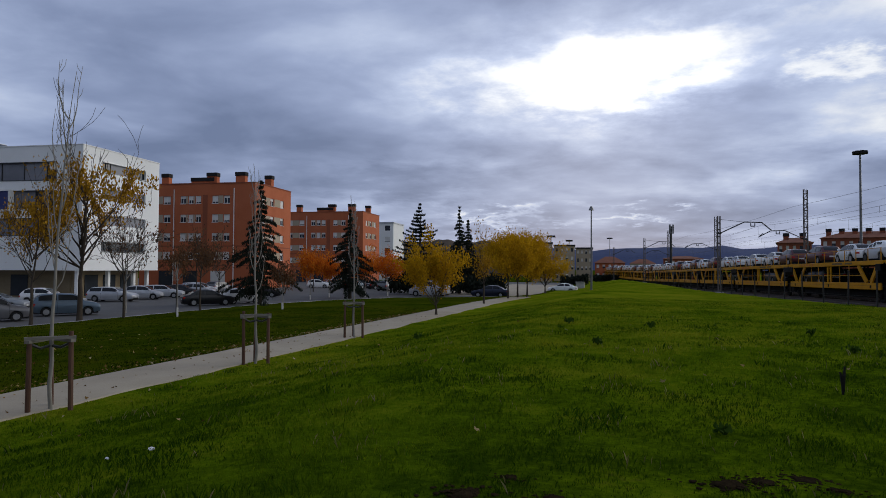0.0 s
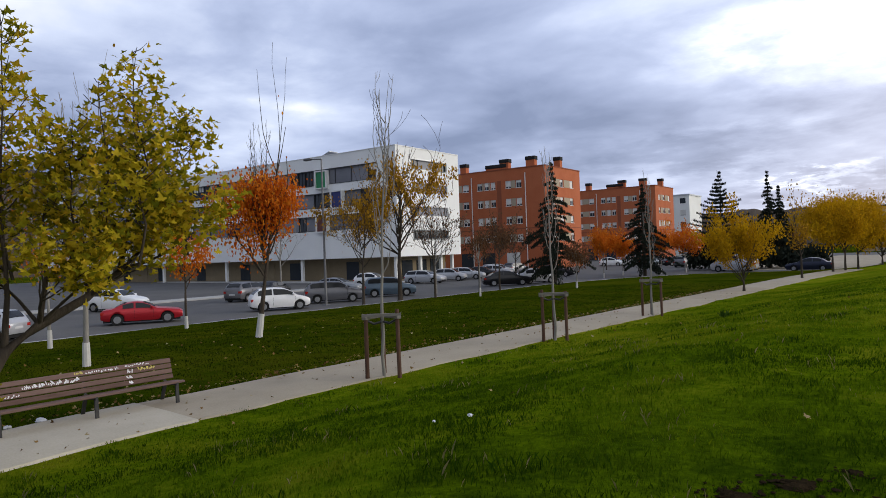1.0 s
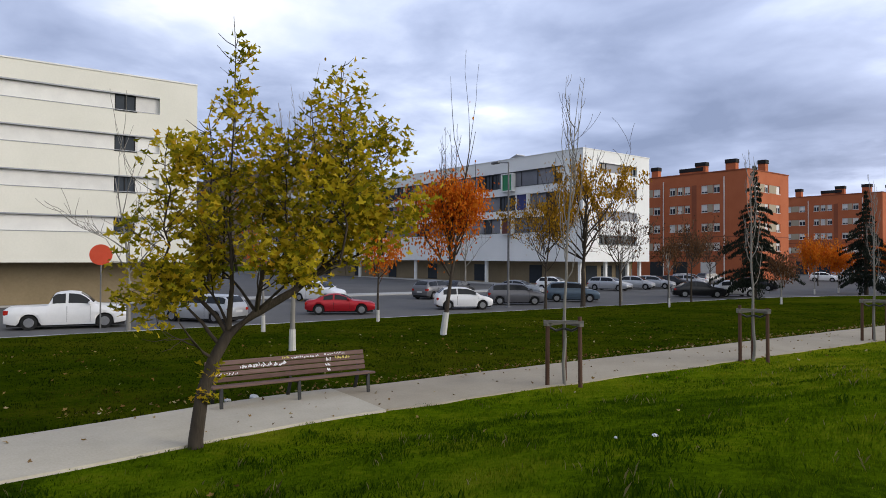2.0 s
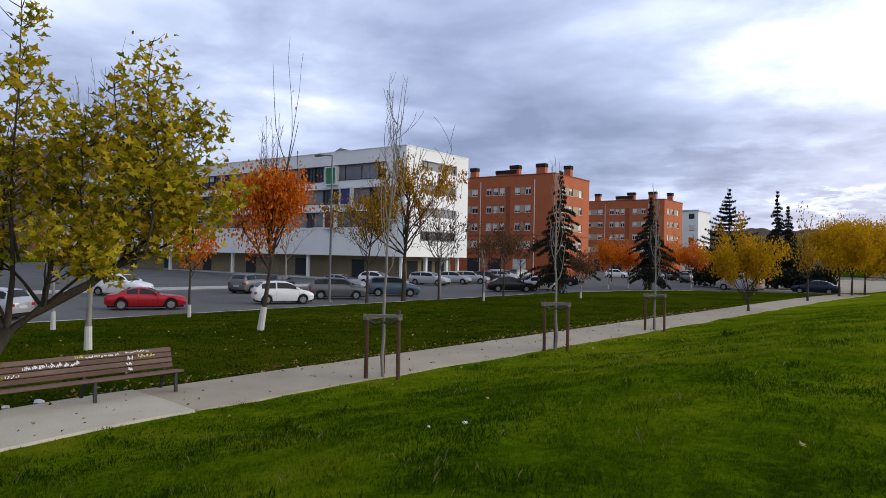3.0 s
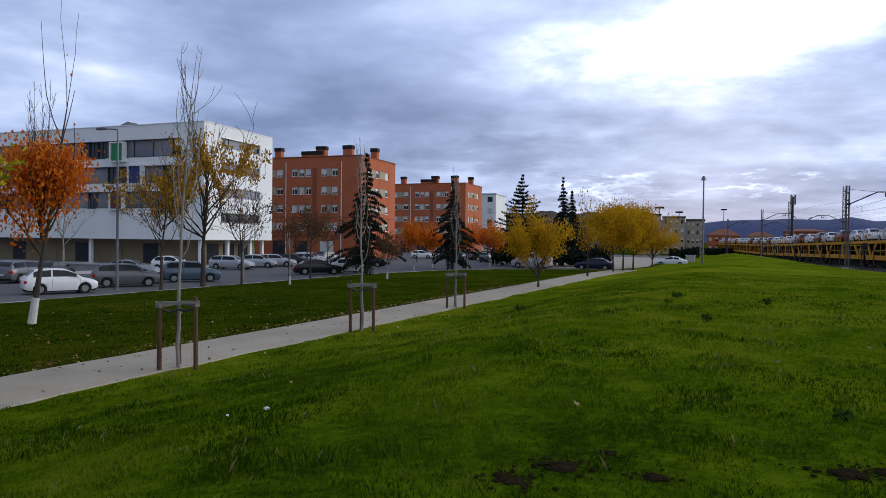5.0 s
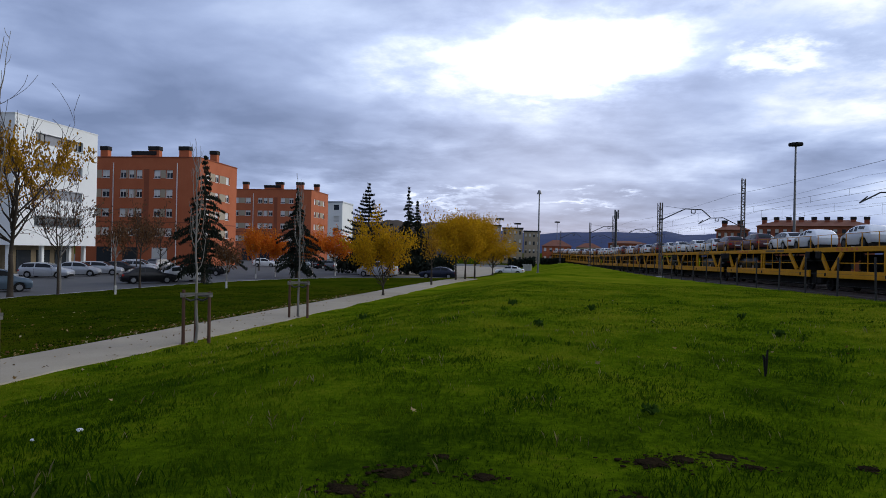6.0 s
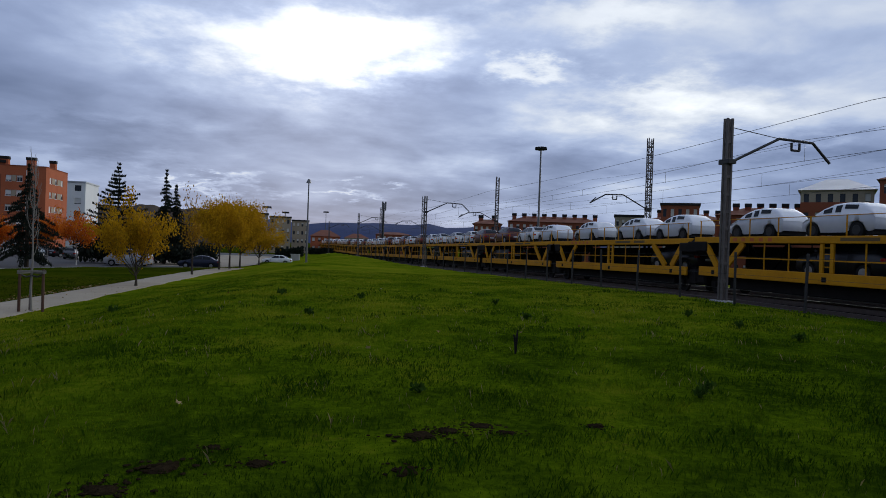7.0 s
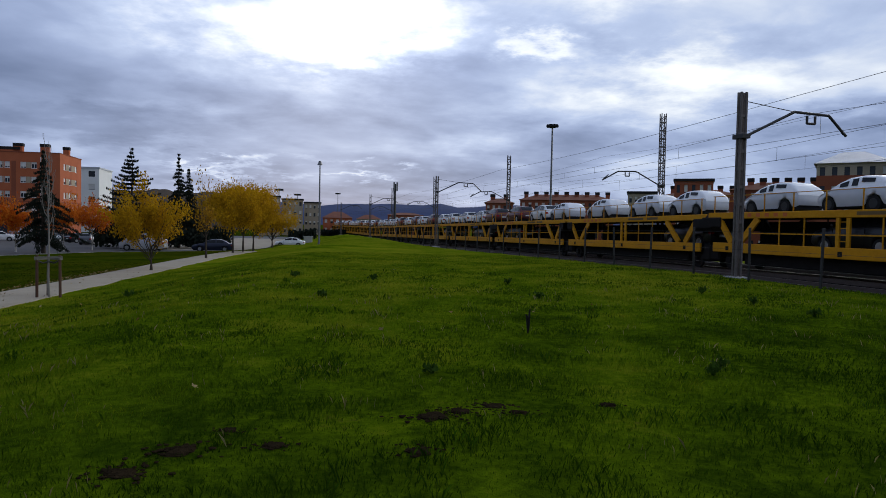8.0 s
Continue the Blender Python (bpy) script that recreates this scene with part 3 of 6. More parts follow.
        # frame strips; the top one also paints the recess's shadow line
        part("band_frame", face_box(face_box(bmesh.new(), EAST, u0, u1, c - 0.09, c, -0.24, 0.02), EAST, u0, u1, a, a + 0.05, -0.24, 0.03), M_ALU, b)
    if south:
        for a, c in sbands:
            u = s_op[1]
            k = 0
            while u - 1.4 > s_op[0]:
                w = rnd.choice((1.3, 1.3, 2.8, 4.2))
                w = min(w, u - s_op[0])
                if w < 2:
                    window(b, SOUTH, u - w, u, a, c, M_IRON, rnd.choice((0, 0, 0.4)), 0.28)
                else:
                    part("band_panel", face_box(bmesh.new(), SOUTH, u - w, u, a, c, -0.32, -0.22), M_GREYPANEL, b, "grey blind panel")
                part("mullion", face_box(bmesh.new(), SOUTH, u - w - 0.06, u - w, a, c, -0.3, -0.12), M_IRON, b)
                u -= w + 0.06
                k += 1
            # dark top strip doubles as the shadow line under the band's upper edge
            part("band_frame", face_box(face_box(bmesh.new(), SOUTH, *s_op, c - 0.10, c, -0.2, 0.02), SOUTH, *s_op, a, a + 0.06, -0.2, 0.05), M_IRON, b)
    return b


def box_bay(parent, u0, u1, z0, z1, face, label):
    bm = bmesh.new()
    for a, b_, c, d in ((u0, u1, z0, z0 + 0.15), (u0, u1, z1 - 0.15, z1), (u0, u0 + 0.15, z0 + 0.15, z1 - 0.15), (u1 - 0.15, u1, z0 + 0.15, z1 - 0.15)):
        face_box(bm, SOUTH, a, b_, c, d, -0.1, 0.55)
    bay = part("box_bay", bm, M_FRAME, parent, label)
    part("bay_panel", face_box(bmesh.new(), SOUTH, u0 + 0.15, u1 - 0.15, z0 + 0.15, z1 - 0.15, 0.3, 0.36), face, bay)


M_GREENP = surface("green_bay_panel", (0.005, 0.16, 0.055), (0.01, 0.24, 0.08), 1.0, 0.4, 0.05)
M_BLUEP = surface("blue_bay_panel", (0.01, 0.015, 0.10), (0.02, 0.03, 0.16), 1.0, 0.4, 0.05)
M_REDP = surface("dark_red_curtain", (0.08, 0.02, 0.015), (0.14, 0.04, 0.03), 1.0, 0.6, 0.05)

block = white_block(-56.8, 58.06, 5, 92, 13.4)
block["label"] = "white apartment block with green, blue and red bays"
box_bay(block, -13.4, -11.3, 10.9, 13.3, M_GREENP, "white bay with green panel")
box_bay(block, -10.7, -8.6, 8.2, 10.5, M_BLUEP, "white bay with blue panel")
box_bay(block, -13.5, -11.4, 5.2, 7.5, M_REDP, "white bay with dark red curtain")
bm = bmesh.new()
beam(bm, (-15.8, 3, 15.3), (-13.2, 3, 16.2), 1.6, 0.1)
part("solar_panel", bm, M_ALU, block)
cream = white_block(-52.1, -14.0, 2, 30, 27.0, south=False, wall=M_CREAM, panel=M_BLIND)
cream["label"] = "cream apartment block with pale window bands"


def chimney(parent, x, y, z, w=1.1, h=1.5, d=1.0, material=M_BRICK):
    c = part("chimney", boxes([(x - w / 2, x + w / 2, y - d / 2, y + d / 2, z, z + h)], 0.03), material, parent)
    part("chimney_cap", boxes([(x - w / 2 - 0.08, x + w / 2 + 0.08, y - d / 2 - 0.08, y + d / 2 + 0.08, z + h - 0.25, z + h + 0.4)], 0.03), M_DARK, c)


def brick_block(x, y, turn):
    """Five brick storeys: south front with window groups, east gable."""
    b = thing("apartment_building", pose(x, y, 0, 0, 0, turn), "orange brick apartment block with white roller blinds", "building", "brick apartment blocks")
    wide, deep, top, g = 21.0, 14.0, 16.05, STREET
    mids = (0.95, 4.1, 7.2, 10.3, 13.4)
    s_ops = [(-19.6, -18.4), (-16.6, -15.3), (-13.5, -12.45), (-12.0, -11.1), (-10.7, -9.7), (-7.7, -6.6), (-5.6, -4.5)]
    e_ops = [(2.2, 3.6), (5.6, 7.0), (9.6, 11.0)]
    rows = [(m - 0.65, m + 0.65) for m in mids]
    bm = bmesh.new()
    for r in rects(-wide, 0, g, top, [(a, c, s_ops) for a, c in rows[1:]]):
        face_box(bm, SOUTH, *r, -0.35, 0)
    for r in rects(0.36, deep, g, top, [(a, c, e_ops) for a, c in rows[1:]]):
        face_box(bm, EAST, *r, -0.35, 0)
    part("wall", bm, M_BRICK, b)
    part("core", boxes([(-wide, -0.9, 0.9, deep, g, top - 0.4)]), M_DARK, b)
    part("roof", boxes([(-wide, -0.36, 0.36, deep, top - 0.45, top - 0.2)]), M_ROOF, b)
    part("cornice", boxes([(-wide, 0.1, -0.1, 0.2, top, top + 0.15), (-0.2, 0.1, 0.2, deep, top, top + 0.15)]), M_BRICK2, b)
    for i, (a, c) in enumerate(rows[1:]):
        for ua, ub in ((-18.4, -16.6), (-12.45, -12.0), (-11.1, -10.7), (-6.6, -5.6)):
            part("infill_panel", face_box(bmesh.new(), SOUTH, ua + 0.06, ub - 0.06, a, c, 0.0, 0.025), M_BEIGEWALL, b, "beige panel between windows")
        for ua, ub in ((3.75, 5.45), (7.15, 9.45)):
            part("infill_panel", face_box(bmesh.new(), EAST, ua, ub, a, c, 0.0, 0.025), M_BEIGEWALL, b, "beige panel between windows")
        for o in s_ops:
            window(b, SOUTH, *o, a, c, M_FRAME, rnd.choice((0.3, 0.55, 0.8, 1.0)))
        for o in e_ops:
            window(b, EAST, *o, a, c, M_FRAME, rnd.choice((0.3, 0.55, 0.8, 1.0)))
    # flat strip of darker brick on the wall, not cut in
    part("stair_slot", face_box(bmesh.new(), SOUTH, -9.4, -8.5, 3.5, 14.2, -0.01, 0.004), M_BRICK2, b, "dark flat stair strip")
    for u in (-14.6, -3.7):
        bm = rod(bmesh.new(), (u, -0.12, g), (u, -0.12, 15.2), 0.08)
        part("drainpipe", bm, M_BLIND, b)
    for z in (2.4, 5.6):
        part("string_course", boxes([(-wide, 0.02, -0.025, 0, z, z + 0.18), (0, 0.025, 0, deep, z, z + 0.18)]), M_BRICK2, b)
    for u, w in ((-17.5, 1.3), (-10.5, 4.2), (-8.8, 1.8), (-3.6, 1.7)):
        chimney(b, u, 2.2, top, w, 1.7 if w < 3 else 0.9)
    chimney(b, -0.9, 7.0, top, 1.2, 1.7)
    for u in (-16.0, -11.5, -6.5):
        part("doorway", face_box(bmesh.new(), SOUTH, u - 1.3, u + 1.3, g, g + 2.9, -0.1, 0.02), M_BLIND if u == -6.5 else M_GLASS, b)
    return b


red = brick_block(-60.0, 96.9, 5)
copy_thing(red, pose(-64.7, 153.0, 0, 0, 0, 5))


def plain_block(name, x, y, turn, wide, deep, top, storeys, cols, wall, roof, label, pitched=0.0, base=STREET, chimneys=0, group="", upper=None, blank_east=False):
    """A block seen from far off: walls with real window recesses, roof flat or pitched. Its origin is the near corner; x runs along the front."""
    b = thing(name, pose(x, y, 0, 0, 0, turn), label, "building", group)
    h = (top - base) / storeys
    rows = [(base + h * (k + 0.35), base + h * (k + 0.8)) for k in range(storeys)]
    step_u, step_e = wide / cols, max(2.6, wide / cols)
    s_ops = [(-wide + step_u * (i + 0.28), -wide + step_u * (i + 0.72)) for i in range(cols)]
    e_ops = [] if blank_east else [(step_e * (i + 0.28), step_e * (i + 0.72)) for i in range(int(deep / step_e))]
    bm, bm2 = bmesh.new(), bmesh.new()
    for side, u0, u1, ops in ((SOUTH, -wide, 0, s_ops), (EAST, 0.36, deep, e_ops)):
        for r in rects(u0, u1, base, top, [(a, c, ops) for a, c in rows]):
            face_box(bm2 if upper and r[2] > top - h * 1.05 else bm, side, *r, -0.35, 0)
    part("wall", bm, wall, b)
    if upper:
        part("upper_wall", bm2, upper, b)
    else:
        bm2.free()
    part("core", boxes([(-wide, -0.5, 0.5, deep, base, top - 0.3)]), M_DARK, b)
    for a, c in rows:
        for side, ops in ((SOUTH, s_ops), (EAST, e_ops)):
            for o in ops:
                w = part("window", face_box(bmesh.new(), side, *o, a, c, -0.3, -0.2), M_GLASS, b)
                if rnd.random() < 0.6:
                    part("roller_blind", face_box(bmesh.new(), side, *o, c - (c - a) * rnd.choice((0.3, 0.5, 0.9)), c, -0.2, -0.15), M_BLIND, w)
    if pitched:
        e = 0.4
        inset = min(deep, wide) * 0.35
        V = [(-wide - e, -e, top), (e, -e, top), (e, deep + e, top), (-wide - e, deep + e, top),
             (-wide + inset, deep / 2, top + pitched), (-inset, deep / 2, top + pitched)]
        part("roof", (V, [(0, 1, 5, 4), (1, 2, 5), (2, 3, 4, 5), (3, 0, 4), (3, 2, 1, 0)]), roof, b)
    else:
        part("roof", boxes([(-wide - 0.2, 0.2, -0.2, deep + 0.2, top, top + 0.4)]), roof, b)
    for i in range(chimneys):
        chimney(b, -wide * (i + 0.5) / chimneys, deep * 0.35, top, 1.0, 1.2 + pitched * 0.4, 0.9, wall)
    return b


def front(az0, az1, dist):
    """Corner place, width and turn of a front that spans two azimuths at that distance and faces the eye."""
    a, c = polar(az0, dist), polar(az1, dist)
    return c[0], c[1], math.degrees(math.atan2(c[1] - a[1], c[0] - a[0])), math.hypot(c[0] - a[0], c[1] - a[1])


def far_block(name, az0, az1, dist, el, storeys, cols, wall, roof, label, **more):
    x, y, turn, wide = front(az0, az1, dist)
    plain_block(name, x, y, turn, wide, 12, EYE + dist * math.tan(radians(el)), storeys, cols, wall, roof, label, **more)


plain_block("apartment_building", *polar(20.35, 205), 5, 15, 12.5, 15.9, 5, 4, M_RENDER, M_ZINC, "white apartment block with blank gable at the street's far end", blank_east=True)
far_block("apartment_building", 8.6, 6.9, 190, 2.15, 4, 4, M_BEIGEWALL, M_DARK, "beige apartment block beyond the lawn", group="beige far blocks")
far_block("apartment_building", 6.75, 5.05, 200, 1.95, 4, 4, M_BEIGEWALL, M_DARK, "beige apartment block beyond the lawn", group="beige far blocks")
far_block("apartment_building", 4.95, 3.6, 205, 1.72, 4, 4, M_BEIGEWALL, M_DARK, "beige apartment block beyond the lawn", group="beige far blocks")
far_block("house", 3.4, 1.0, 230, 0.55, 2, 5, M_BRICK, M_ROOF, "low orange house with tiled roof", pitched=2.2)
far_block("house", 0.6, -1.4, 300, 0.5, 2, 5, M_BEIGEWALL, M_ROOF, "low beige house with tiled roof", pitched=2.0)
far_block("warehouse", -2.0, -5.0, 260, 0.9, 2, 6, M_BRICK2, M_ROOF, "low brick building behind the train", pitched=1.0)
far_block("terraced_house", -10.3, -12.6, 150, 2.1, 3, 5, M_BRICK2, M_ROOF, "brick house row with terracotta roof", pitched=1.2, chimneys=2, group="brick rows")
far_block("terraced_house", -13.2, -20.9, 170, 2.4, 3, 14, M_BRICK2, M_ROOF, "brick house row with terracotta roof", pitched=1.6, chimneys=9, group="brick rows")
far_block("house", -22.0, -24.2, 125, 3.0, 4, 5, M_BEIGEWALL, M_DARK, "beige house with dark flat roof")
far_block("terraced_house", -25.0, -30.4, 150, 2.9, 4, 10, M_BRICK2, M_ROOF, "brick house row with terracotta roof", pitched=1.4, chimneys=6, group="brick rows")
far_block("warehouse", -25.6, -28.5, 118, 4.0, 4, 5, M_BRICK2, M_DARK, "dark flat-roofed brick building beyond the railway")
far_block("terraced_house", -29.8, -36.0, 125, 3.3, 4, 10, M_BRICK2, M_ROOF, "brick house row with terracotta roof", pitched=1.6, chimneys=7, group="brick rows")
far_block("apartment_building", -35.6, -40.3, 115, 5.2, 5, 6, M_BRICK2, M_ZINC, "brick apartment house with beige top floor and metal roof", pitched=2.2, upper=M_BEIGEWALL)
far_block("apartment_building", -40.6, -48.0, 110, 5.9, 5, 8, M_BRICK2, M_ROOF, "red brick apartment house with tiled roof", pitched=2.0, chimneys=2)


# ---- cars ----
M_BODY = {}


def body_paint(name, c, metal=0.3):
    if name not in M_BODY:
        M_BODY[name] = surface(name + "_car_paint", tuple(k * 0.9 for k in c), tuple(min(1, k * 1.1) for k in c), 1.0, 0.3, 0.0, metal, 5.0)
    return M_BODY[name]


#      length, width, height, hood height, belt, windscreen foot, roof front, roof rear, rear foot (shares of the length from the front), boot height
SHAPES = {
    "low_saloon": (4.5, 1.78, 1.30, 0.80, 0.86, 0.25, 0.43, 0.76, 0.95, 0.92),
    "low_suv": (3.45, 1.64, 1.40, 0.82, 0.89, 0.20, 0.45, 0.82, 0.985, 0.94),
    "hatchback": (3.8, 1.70, 1.50, 0.90, 0.96, 0.22, 0.44, 0.84, 0.985, 0.98),
    "saloon": (4.5, 1.76, 1.45, 0.90, 0.96, 0.26, 0.45, 0.72, 0.88, 0.98),
    "estate": (4.6, 1.76, 1.48, 0.90, 0.96, 0.26, 0.43, 0.90, 0.985, 0.96),
    "suv": (4.2, 1.80, 1.58, 1.00, 1.04, 0.24, 0.40, 0.88, 0.985, 1.08),
    "van": (4.9, 1.90, 1.95, 1.15, 1.20, 0.12, 0.30, 0.95, 0.99, 1.20),
    "pickup": (5.2, 1.85, 1.80, 1.12, 1.15, 0.27, 0.40, 0.60, 0.65, 1.12),
    "coupe": (4.2, 1.72, 1.28, 0.82, 0.86, 0.32, 0.50, 0.68, 0.86, 0.90),
}


def slab(name, rows, push, material, parent, label="", thick=0.02):
    """A curved plate: rows of points, pushed out by the vector push(p) and closed behind."""
    nr, nc = len(rows), len(rows[0])
    out = [p + push(p) for r in rows for p in r]
    back = [p - push(p).normalized() * thick for r in rows for p in r]
    n = nr * nc
    F = []
    for i in range(nr - 1):
        for j in range(nc - 1):
            a = i * nc + j
            F += [(a, a + 1, a + nc + 1, a + nc), (n + a, n + a + nc, n + a + nc + 1, n + a + 1)]
    rim = [j for j in range(nc)] + [i * nc + nc - 1 for i in range(1, nr)] + [(nr - 1) * nc + j for j in range(nc - 2, -1, -1)] + [i * nc for i in range(nr - 2, 0, -1)]
    for a, b_ in zip(rim, rim[1:] + rim[:1]):
        F.append((a, b_, n + b_, n + a))
    bm = bmesh.new()
    vs = [bm.verts.new(p) for p in out + back]
    for f in F:
        bm.faces.new([vs[i] for i in f])
    bmesh.ops.recalc_face_normals(bm, faces=bm.faces[:])
    return part(name, bm, material, parent, label)


def car(shape, colour, label, group="", covered=False, metal=0.3):
    """A car at the origin, nose to +x, wheels on z = 0; its body is lofted through sections along its length."""
    L, W, H, hood, belt, f0, f1, f2, f3, boot = SHAPES[shape]
    c = thing("car", Matrix(), label, "car", group)
    paint = body_paint("covered", (0.55, 0.56, 0.59), 0.0) if covered else body_paint(label.split()[0], colour, metal)
    R = 0.31 if H < 1.6 else 0.35
    arch = R + 0.055
    sill = 0.22
    axles = (0.19, 0.80)
    line = [(0, hood * 0.72), (0.012, hood * 0.80), (0.06, hood * 0.91), (f0, belt), (f0 + (f1 - f0) * 0.55, belt + (H - belt) * 0.62), (f1, H - 0.05), (f1 + (f2 - f1) * 0.45, H), (f2, H - 0.06),
            (f2 + (f3 - f2) * 0.5, boot + (H - boot) * 0.56), (f3, boot), (max(f3 + 0.003, 0.985), boot - 0.05), (1.0, boot * 0.80)]

    def top(k):
        return (lerp_table(line, k - 0.018) + lerp_table(line, k) * 2 + lerp_table(line, k + 0.018)) / 4

    def half(k):
        return W / 2 * (1 - 0.14 * abs(2 * k - 1) ** 6)

    def waist(k):
        return min(belt, top(k) - 0.03)

    def cheek(k, t):
        """A point on the cabin's side: t is the share of its height; y for the side of +y."""
        cc = top(k) - waist(k)
        lean_in = W * (0.095 if covered else 0.125)
        return Vector((L / 2 - k * L, half(k) - 0.05 - lean_in * t * cc / (H - belt), waist(k) + t * cc))

    def section(k):
        x = L / 2 - k * L
        z0 = sill + 0.12 * abs(2 * k - 1) ** 8
        for ka in axles:
            dx = abs(k - ka) * L
            if dx < arch:
                z0 = max(z0, R + math.sqrt(arch * arch - dx * dx))
        w, bz, zt = half(k), waist(k), top(k)
        y85 = cheek(k, 0.86).y
        return [Vector((x, w - 0.06, min(z0, bz - 0.03))), Vector((x, w, min(max(z0, 0.42), bz - 0.02))), Vector((x, w, max(z0, (0.42 + bz) / 2) if z0 < bz - 0.03 else bz - 0.015)), Vector((x, w - 0.035, bz)),
                cheek(k, 0.1), cheek(k, 0.5), cheek(k, 0.86), Vector((x, y85 * 0.86, bz + (zt - bz) * 0.97)), Vector((x, y85 * 0.5, zt)), Vector((x, 0, zt + 0.012))]

    ks = {i / 30 for i in range(31)} | {f0, f1, f2, f3, 0.006, 0.994}
    for ka in axles:
        ks |= {ka + arch / L * math.cos(math.pi * i / 8) for i in range(9)}
    ks = sorted(k for k in ks if 0 <= k <= 1)

    def shell(first, swell):
        """The loft's rings from point number first upward, both sides."""
        V, F = [], []
        for k in ks:
            r = section(k)[first:]
            ring = [Vector((v.x, -v.y, v.z)) for v in r] + [v for v in r[-2::-1]]
            for v in ring:
                if swell:
                    d = Vector((v.x * 0.1, v.y, v.z - belt * 0.6)).normalized()
                    v = v + d * (swell + 0.012 * noise.noise((v.x * 5.0, v.y * 4.0, v.z * 6.0)))
                V.append(v)
        n = len(V) // len(ks)
        for i in range(len(ks) - 1):
            for j in range(n - 1):
                a = i * n + j
                F.append((a, a + n, a + n + 1, a + 1))
        F += [tuple(range(n)), tuple(range(len(V) - 1, len(V) - n - 1, -1))]
        return V, F

    part("body", shell(0, 0.0), paint, c, smooth=True)
    if covered:
        part("transport_cover", shell(3, 0.022), M_COVER, c, "white transport cover", smooth=True)

    def side_pane(ka, kb, ta, tb, s):
        rows = [[cheek(ka + (kb - ka) * i / 6, t) for i in range(7)] for t in (ta, (ta + tb) / 2, tb)]
        rows = [[Vector((v.x, s * v.y, v.z)) for v in r] for r in rows]
        slab("window", rows, lambda v: Vector((0, s * (0.045 if covered else 0.014), 0.006)), M_CARGLASS, c)

    mid = (f1 + f2) / 2
    for s in (-1, 1):
        if covered:                     # only small gaps are left open in the cover
            side_pane(f1 - 0.11, f1 + 0.0, 0.26, 0.72, s)
            side_pane(f1 + 0.05, f1 + 0.125, 0.26, 0.82, s)
            side_pane(f2 - 0.20, f2 - 0.03, 0.50, 0.84, s)
        else:
            side_pane(f0 + (f1 - f0) * 0.35, mid - 0.012, 0.14, 0.84, s)
            if shape != "van":
                side_pane(mid + 0.012, f2 + (f3 - f2) * 0.3, 0.14, 0.84, s)
    if not covered:
        def screen(name, ka, kb):
            rows = []
            for i in range(5):
                r = section(ka + (kb - ka) * i / 4)
                q = [r[7] * 0.9 + r[8] * 0.1, r[8], r[9]]
                rows.append([Vector((v.x, -v.y, v.z)) for v in q] + [q[1].copy(), q[0].copy()])
            d = (rows[-1][2] - rows[0][2]).normalized()
            up = Vector((-d.z, 0, d.x)) if d.x > 0 else Vector((d.z, 0, -d.x))
            slab(name, rows, lambda v: up * 0.016, M_CARGLASS, c)
        screen("windscreen", f0 + (f1 - f0) * 0.12, f0 + (f1 - f0) * 0.93)
        screen("rear_window", f2 + (f3 - f2) * 0.10, f2 + (f3 - f2) * 0.80)
        for s in (-1, 1):
            part("headlight", boxes([(L / 2 - 0.28, L / 2 + 0.004, s * (W / 2 - 0.48), s * (W / 2 - 0.14), hood * 0.60, hood * 0.735)], 0.03), M_HEAD, c)
            part("tail_light", boxes([(-L / 2 - 0.005, -L / 2 + 0.22, s * (W / 2 - 0.36), s * (W / 2 - 0.085), boot * 0.64, boot * 0.84)], 0.03), M_TAIL, c)
            xm = L / 2 - (f0 + (f1 - f0) * 0.35) * L
            part("mirror", boxes([(xm - 0.07, xm + 0.07, s * (W / 2 - 0.08), s * (W / 2 + 0.12), belt + 0.02, belt + 0.15)], 0.03), paint, c)
            for kd in (mid, f0 + 0.04):
                part("door_seam", boxes([(L / 2 - kd * L - 0.006, L / 2 - kd * L + 0.006, s * (W / 2 - 0.02), s * (W / 2 + 0.002), 0.34, belt - 0.06)]), M_DARK, c)
        part("number_plate", boxes([(L / 2 - 0.02, L / 2 + 0.012, -0.26, 0.26, 0.42, 0.53)]), M_BARS, c)
        part("number_plate", boxes([(-L / 2 - 0.012, -L / 2 + 0.02, -0.26, 0.26, 0.56, 0.67)]), M_BARS, c)
        part("bumper_grille", boxes([(L / 2 - 0.1, L / 2 + 0.006, -0.5, 0.5, 0.28, 0.40)]), M_DARK, c)
    part("underbody", boxes([(-L / 2 + 0.12, L / 2 - 0.12, -W / 2 + 0.16, W / 2 - 0.16, 0.16, 0.62)]), M_DARK, c)
    for ka in axles:
        x = L / 2 - ka * L
        for s in (-1, 1):
            y = s * (W / 2 - 0.11)
            w = part("wheel", rod(bmesh.new(), (x, y - 0.1, R), (x, y + 0.1, R), R, n=20), M_TYRE, c)
            bm = rod(bmesh.new(), (x, y + s * 0.09, R), (x, y + s * 0.112, R), R * 0.66, R * 0.6, n=14)
            part("rim", bm, M_IRON if covered else M_RIM, w)
    return c


def park(c, x, y, heading, z=None):
    c.matrix_basis = pose(x, y, STREET if z is None else z, 0, 0, heading)
    return c


WHITE, SILVER, GREY, BLUEGREY, BLACK, RED, NAVY = (0.72, 0.72, 0.72), (0.42, 0.43, 0.45), (0.14, 0.14, 0.15), (0.09, 0.13, 0.17), (0.012, 0.012, 0.014), (0.38, 0.012, 0.02), (0.012, 0.016, 0.035)
near_row = "cars parked along the lawn"
hatch = park(car("hatchback", WHITE, "white hatchback parked beside the lawn", near_row, metal=0.0), -37.2, 26.6, 65)
park(car("coupe", RED, "red coupe parked beside the lawn", near_row), -38.0, 17.9, 62)
